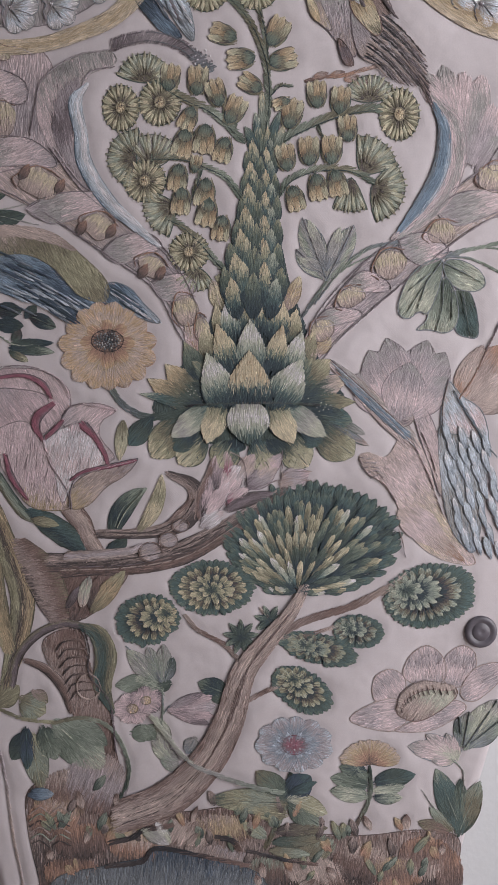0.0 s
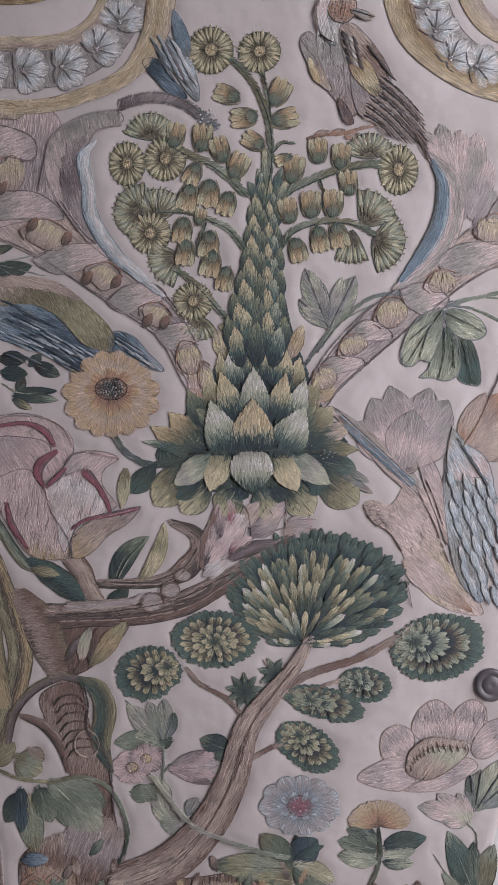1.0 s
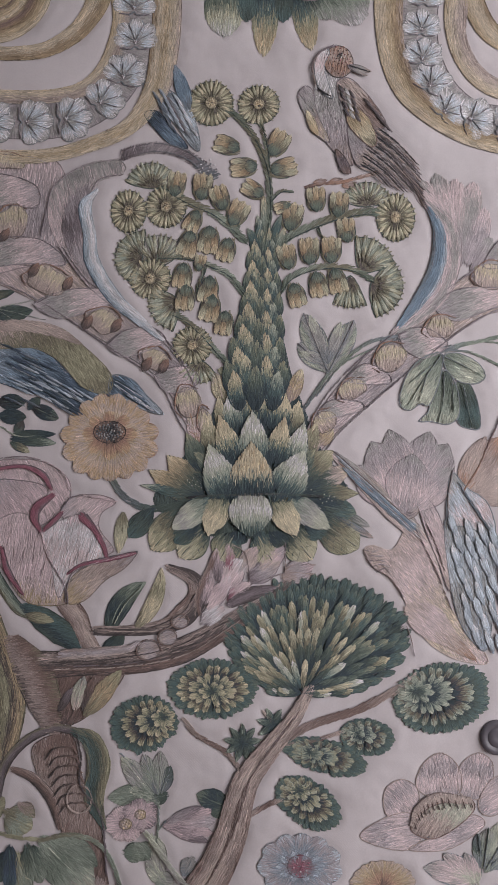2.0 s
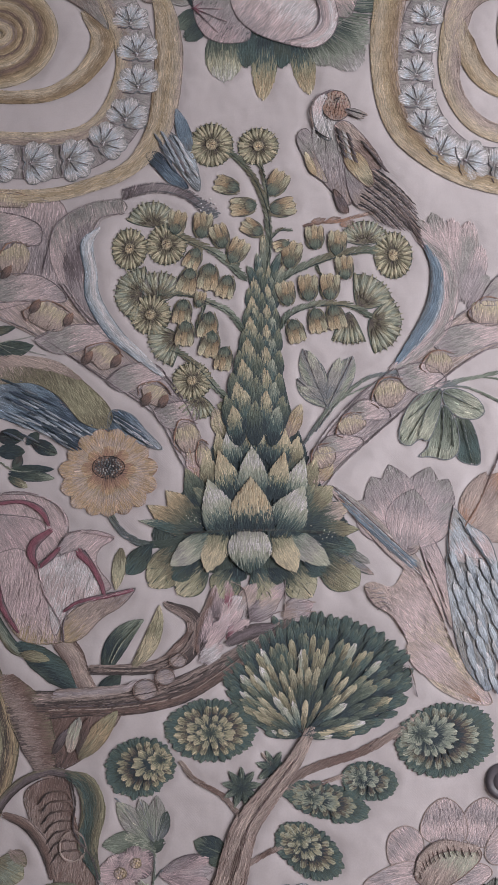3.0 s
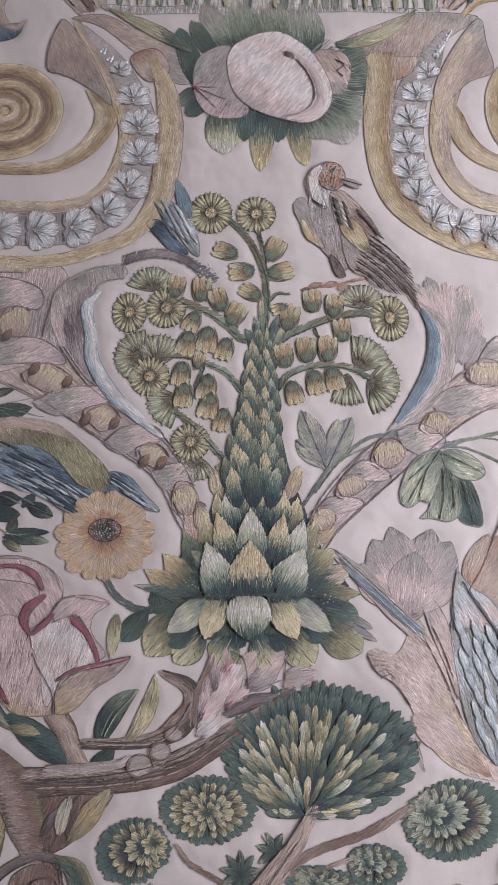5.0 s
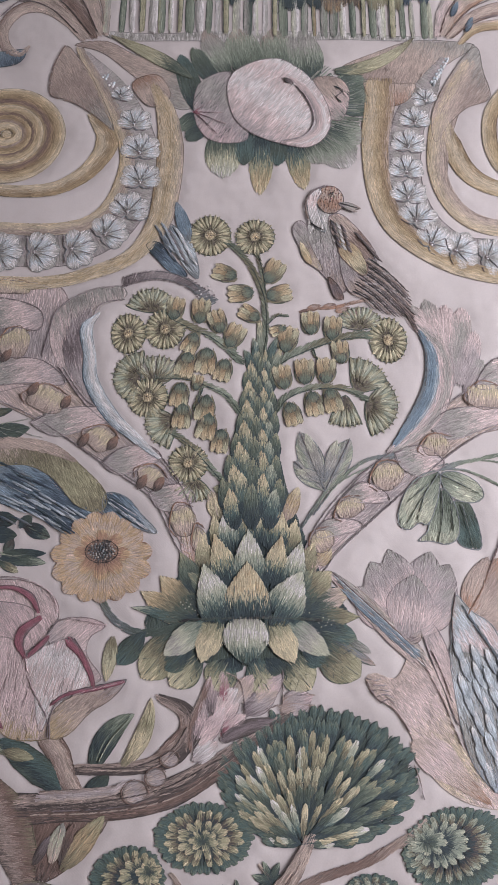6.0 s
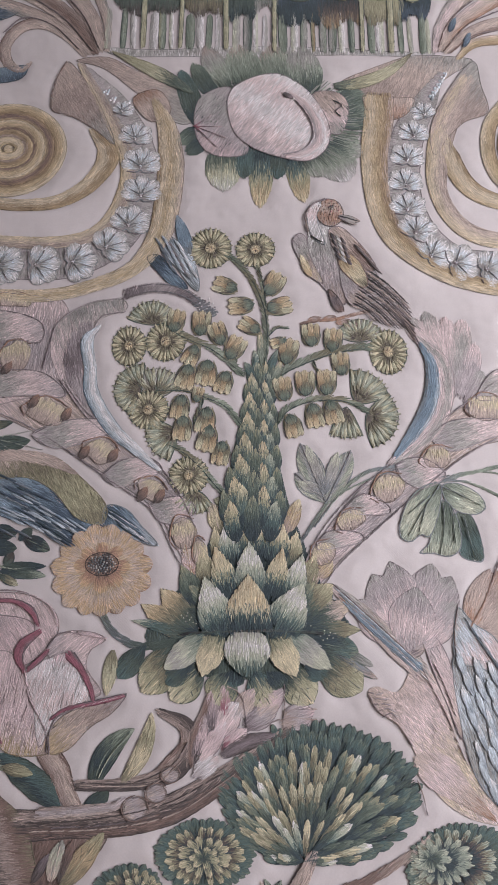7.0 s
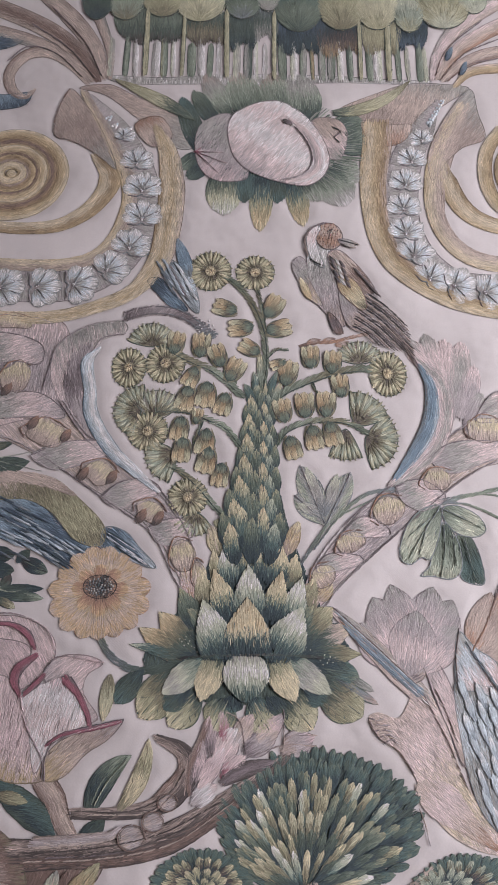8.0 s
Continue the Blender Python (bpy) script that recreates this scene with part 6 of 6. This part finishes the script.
for base, tip, w in (((206, -357), (161, -350), 22), ((206, -360), (180, -337), 20), ((209, -363), (200, -336), 20), ((209, -361), (186, -365), 16)):
    petal(line, base, tip, w, "pale blush grey", p=0.8, trim="slate", ragged=0.2)
cord(line, [(206, -363), (217, -375), (218, -395)], 2, "sage grey", name="stem")
folded = thing("folded_leaf_motif", (234, -328), "grey-green folded leaf with dark veins", "leaf motif")
for base, tip, w, dyes in (((217, -347), (222, -314), 24, "slate sage grey"), ((220, -348), (250, -301), 30, "sage pale grey"), ((223, -347), (256, -319), 26, "slate sage"), ((214, -337), (212, -319), 12, "pine slate")):
    p = petal(folded, base, tip, w, dyes, fan=30, name="leaf")
    cord(p, [base, tip], 1.3, "slate pine", name="vein", up=1.5)
blades = thing("blade_leaf_motif", (206, -407), "upright teal and sage blade leaves", "leaf motif")
for base, tip, w, dyes in (((215, -433), (190, -373), 26, "teal pine teal sage"), ((214, -439), (235, -386), 24, "pine olive sage"), ((215, -439), (215, -383), 18, "teal green pine"), ((207, -437), (184, -413), 12, "olive sage"), ((201, -437), (172, -428), 14, "brown olive")):
    petal(blades, base, tip, w, dyes, name="leaf", fan=12)
cord(blades, [(207, -434), (186, -410), (175, -393)], 1.6, "sage grey", name="stem")
fern = thing("fern_sprig_motif", (-97, -263), "grey-green feathery sprigs and leaves", "leaf motif")
for base, tip, w, dyes in (((-95, -283), (-123, -252), 20, "sage grey pale"), ((-98, -286), (-135, -289), 20, "green sage"), ((-89, -283), (-102, -249), 18, "slate sage grey"), ((-86, -283), (-86, -246), 18, "sage grey"), ((-85, -283), (-76, -260), 14, "slate pine"), ((-89, -292), (-115, -281), 16, "sage pale"),
                           ((-80, -286), (-95, -291), 14, "pine green"), ((-23, -296), (-51, -285), 22, "pine ink green"), ((-24, -299), (-37, -303), 12, "green pine"), ((-92, -324), (-81, -356), 16, "pale grey"), ((-81, -365), (-98, -345), 16, "sage pale grey"), ((-72, -365), (-89, -368), 24, "grey sage"),
                           ((-106, -333), (-95, -344), 20, "sage green"), ((-55, -344), (-63, -359), 16, "grey slate"), ((-118, -339), (-98, -339), 18, "green sage")):
    petal(fern, base, tip, w, dyes, name="leaf", fan=28)
for pts, w in ((((-89, -333), (-87, -304), (-92, -280)), 2.6), (((-86, -298), (-103, -269), (-123, -249)), 1.8), (((-89, -321), (-80, -310)), 2)):
    cord(fern, pts, w, "sage slate", name="stem")

# ---- seam at the panel's side, and the button ----
seam = thing("seam_cord", (-241, -447), "ivory piping cord sewn along the panel edge", "piping")
cord(seam, [(-253, -358), (-247, -393), (-241, -447), (-232, -500), (-225, -543)], 3, "mauve sand mauve", name="cord", up=0.3)


def button():
    """Turned horn button with a raised rim, dished face and four holes' thread."""
    c = np.array((232, -231), float)
    base = Vector(place(c[0], c[1]))
    root = tagged(new("button"), "grey-violet horn button sewn on the cloth", "button")
    root.location = ORIGIN[root.name] = base
    def lathe(name, prof, mat):
        n = 40
        t = np.linspace(0, 2 * np.pi, n, endpoint=False)
        v = np.concatenate([np.stack([r * np.cos(t), np.full(n, -h), r * np.sin(t)], 1) for r, h in prof]) / 1000
        i, j = np.meshgrid(np.arange(len(prof) - 1), np.arange(n), indexing="ij")
        k = (j + 1) % n
        q = np.stack([i * n + j, i * n + k, (i + 1) * n + k, (i + 1) * n + j], -1).reshape(-1, 4)
        return link(name, mesh_of(name, v, q, [np.arange(n), (len(prof) - 1) * n + np.arange(n)], mat), root, base)
    lathe("rim", [(13, 0.0), (15.5, 0.6), (16.3, 2.2), (15.2, 3.8), (13.2, 4.4), (11, 3.9), (9, 2.9)], HORN)
    lathe("dome", [(10, 2.0), (9.0, 3.0), (7.5, 3.8), (5, 4.4), (3.0, 4.5), (1.2, 4.0)], HORN)


button()

# ---- the padded cloth under all the stitching ----
cloth_panel()
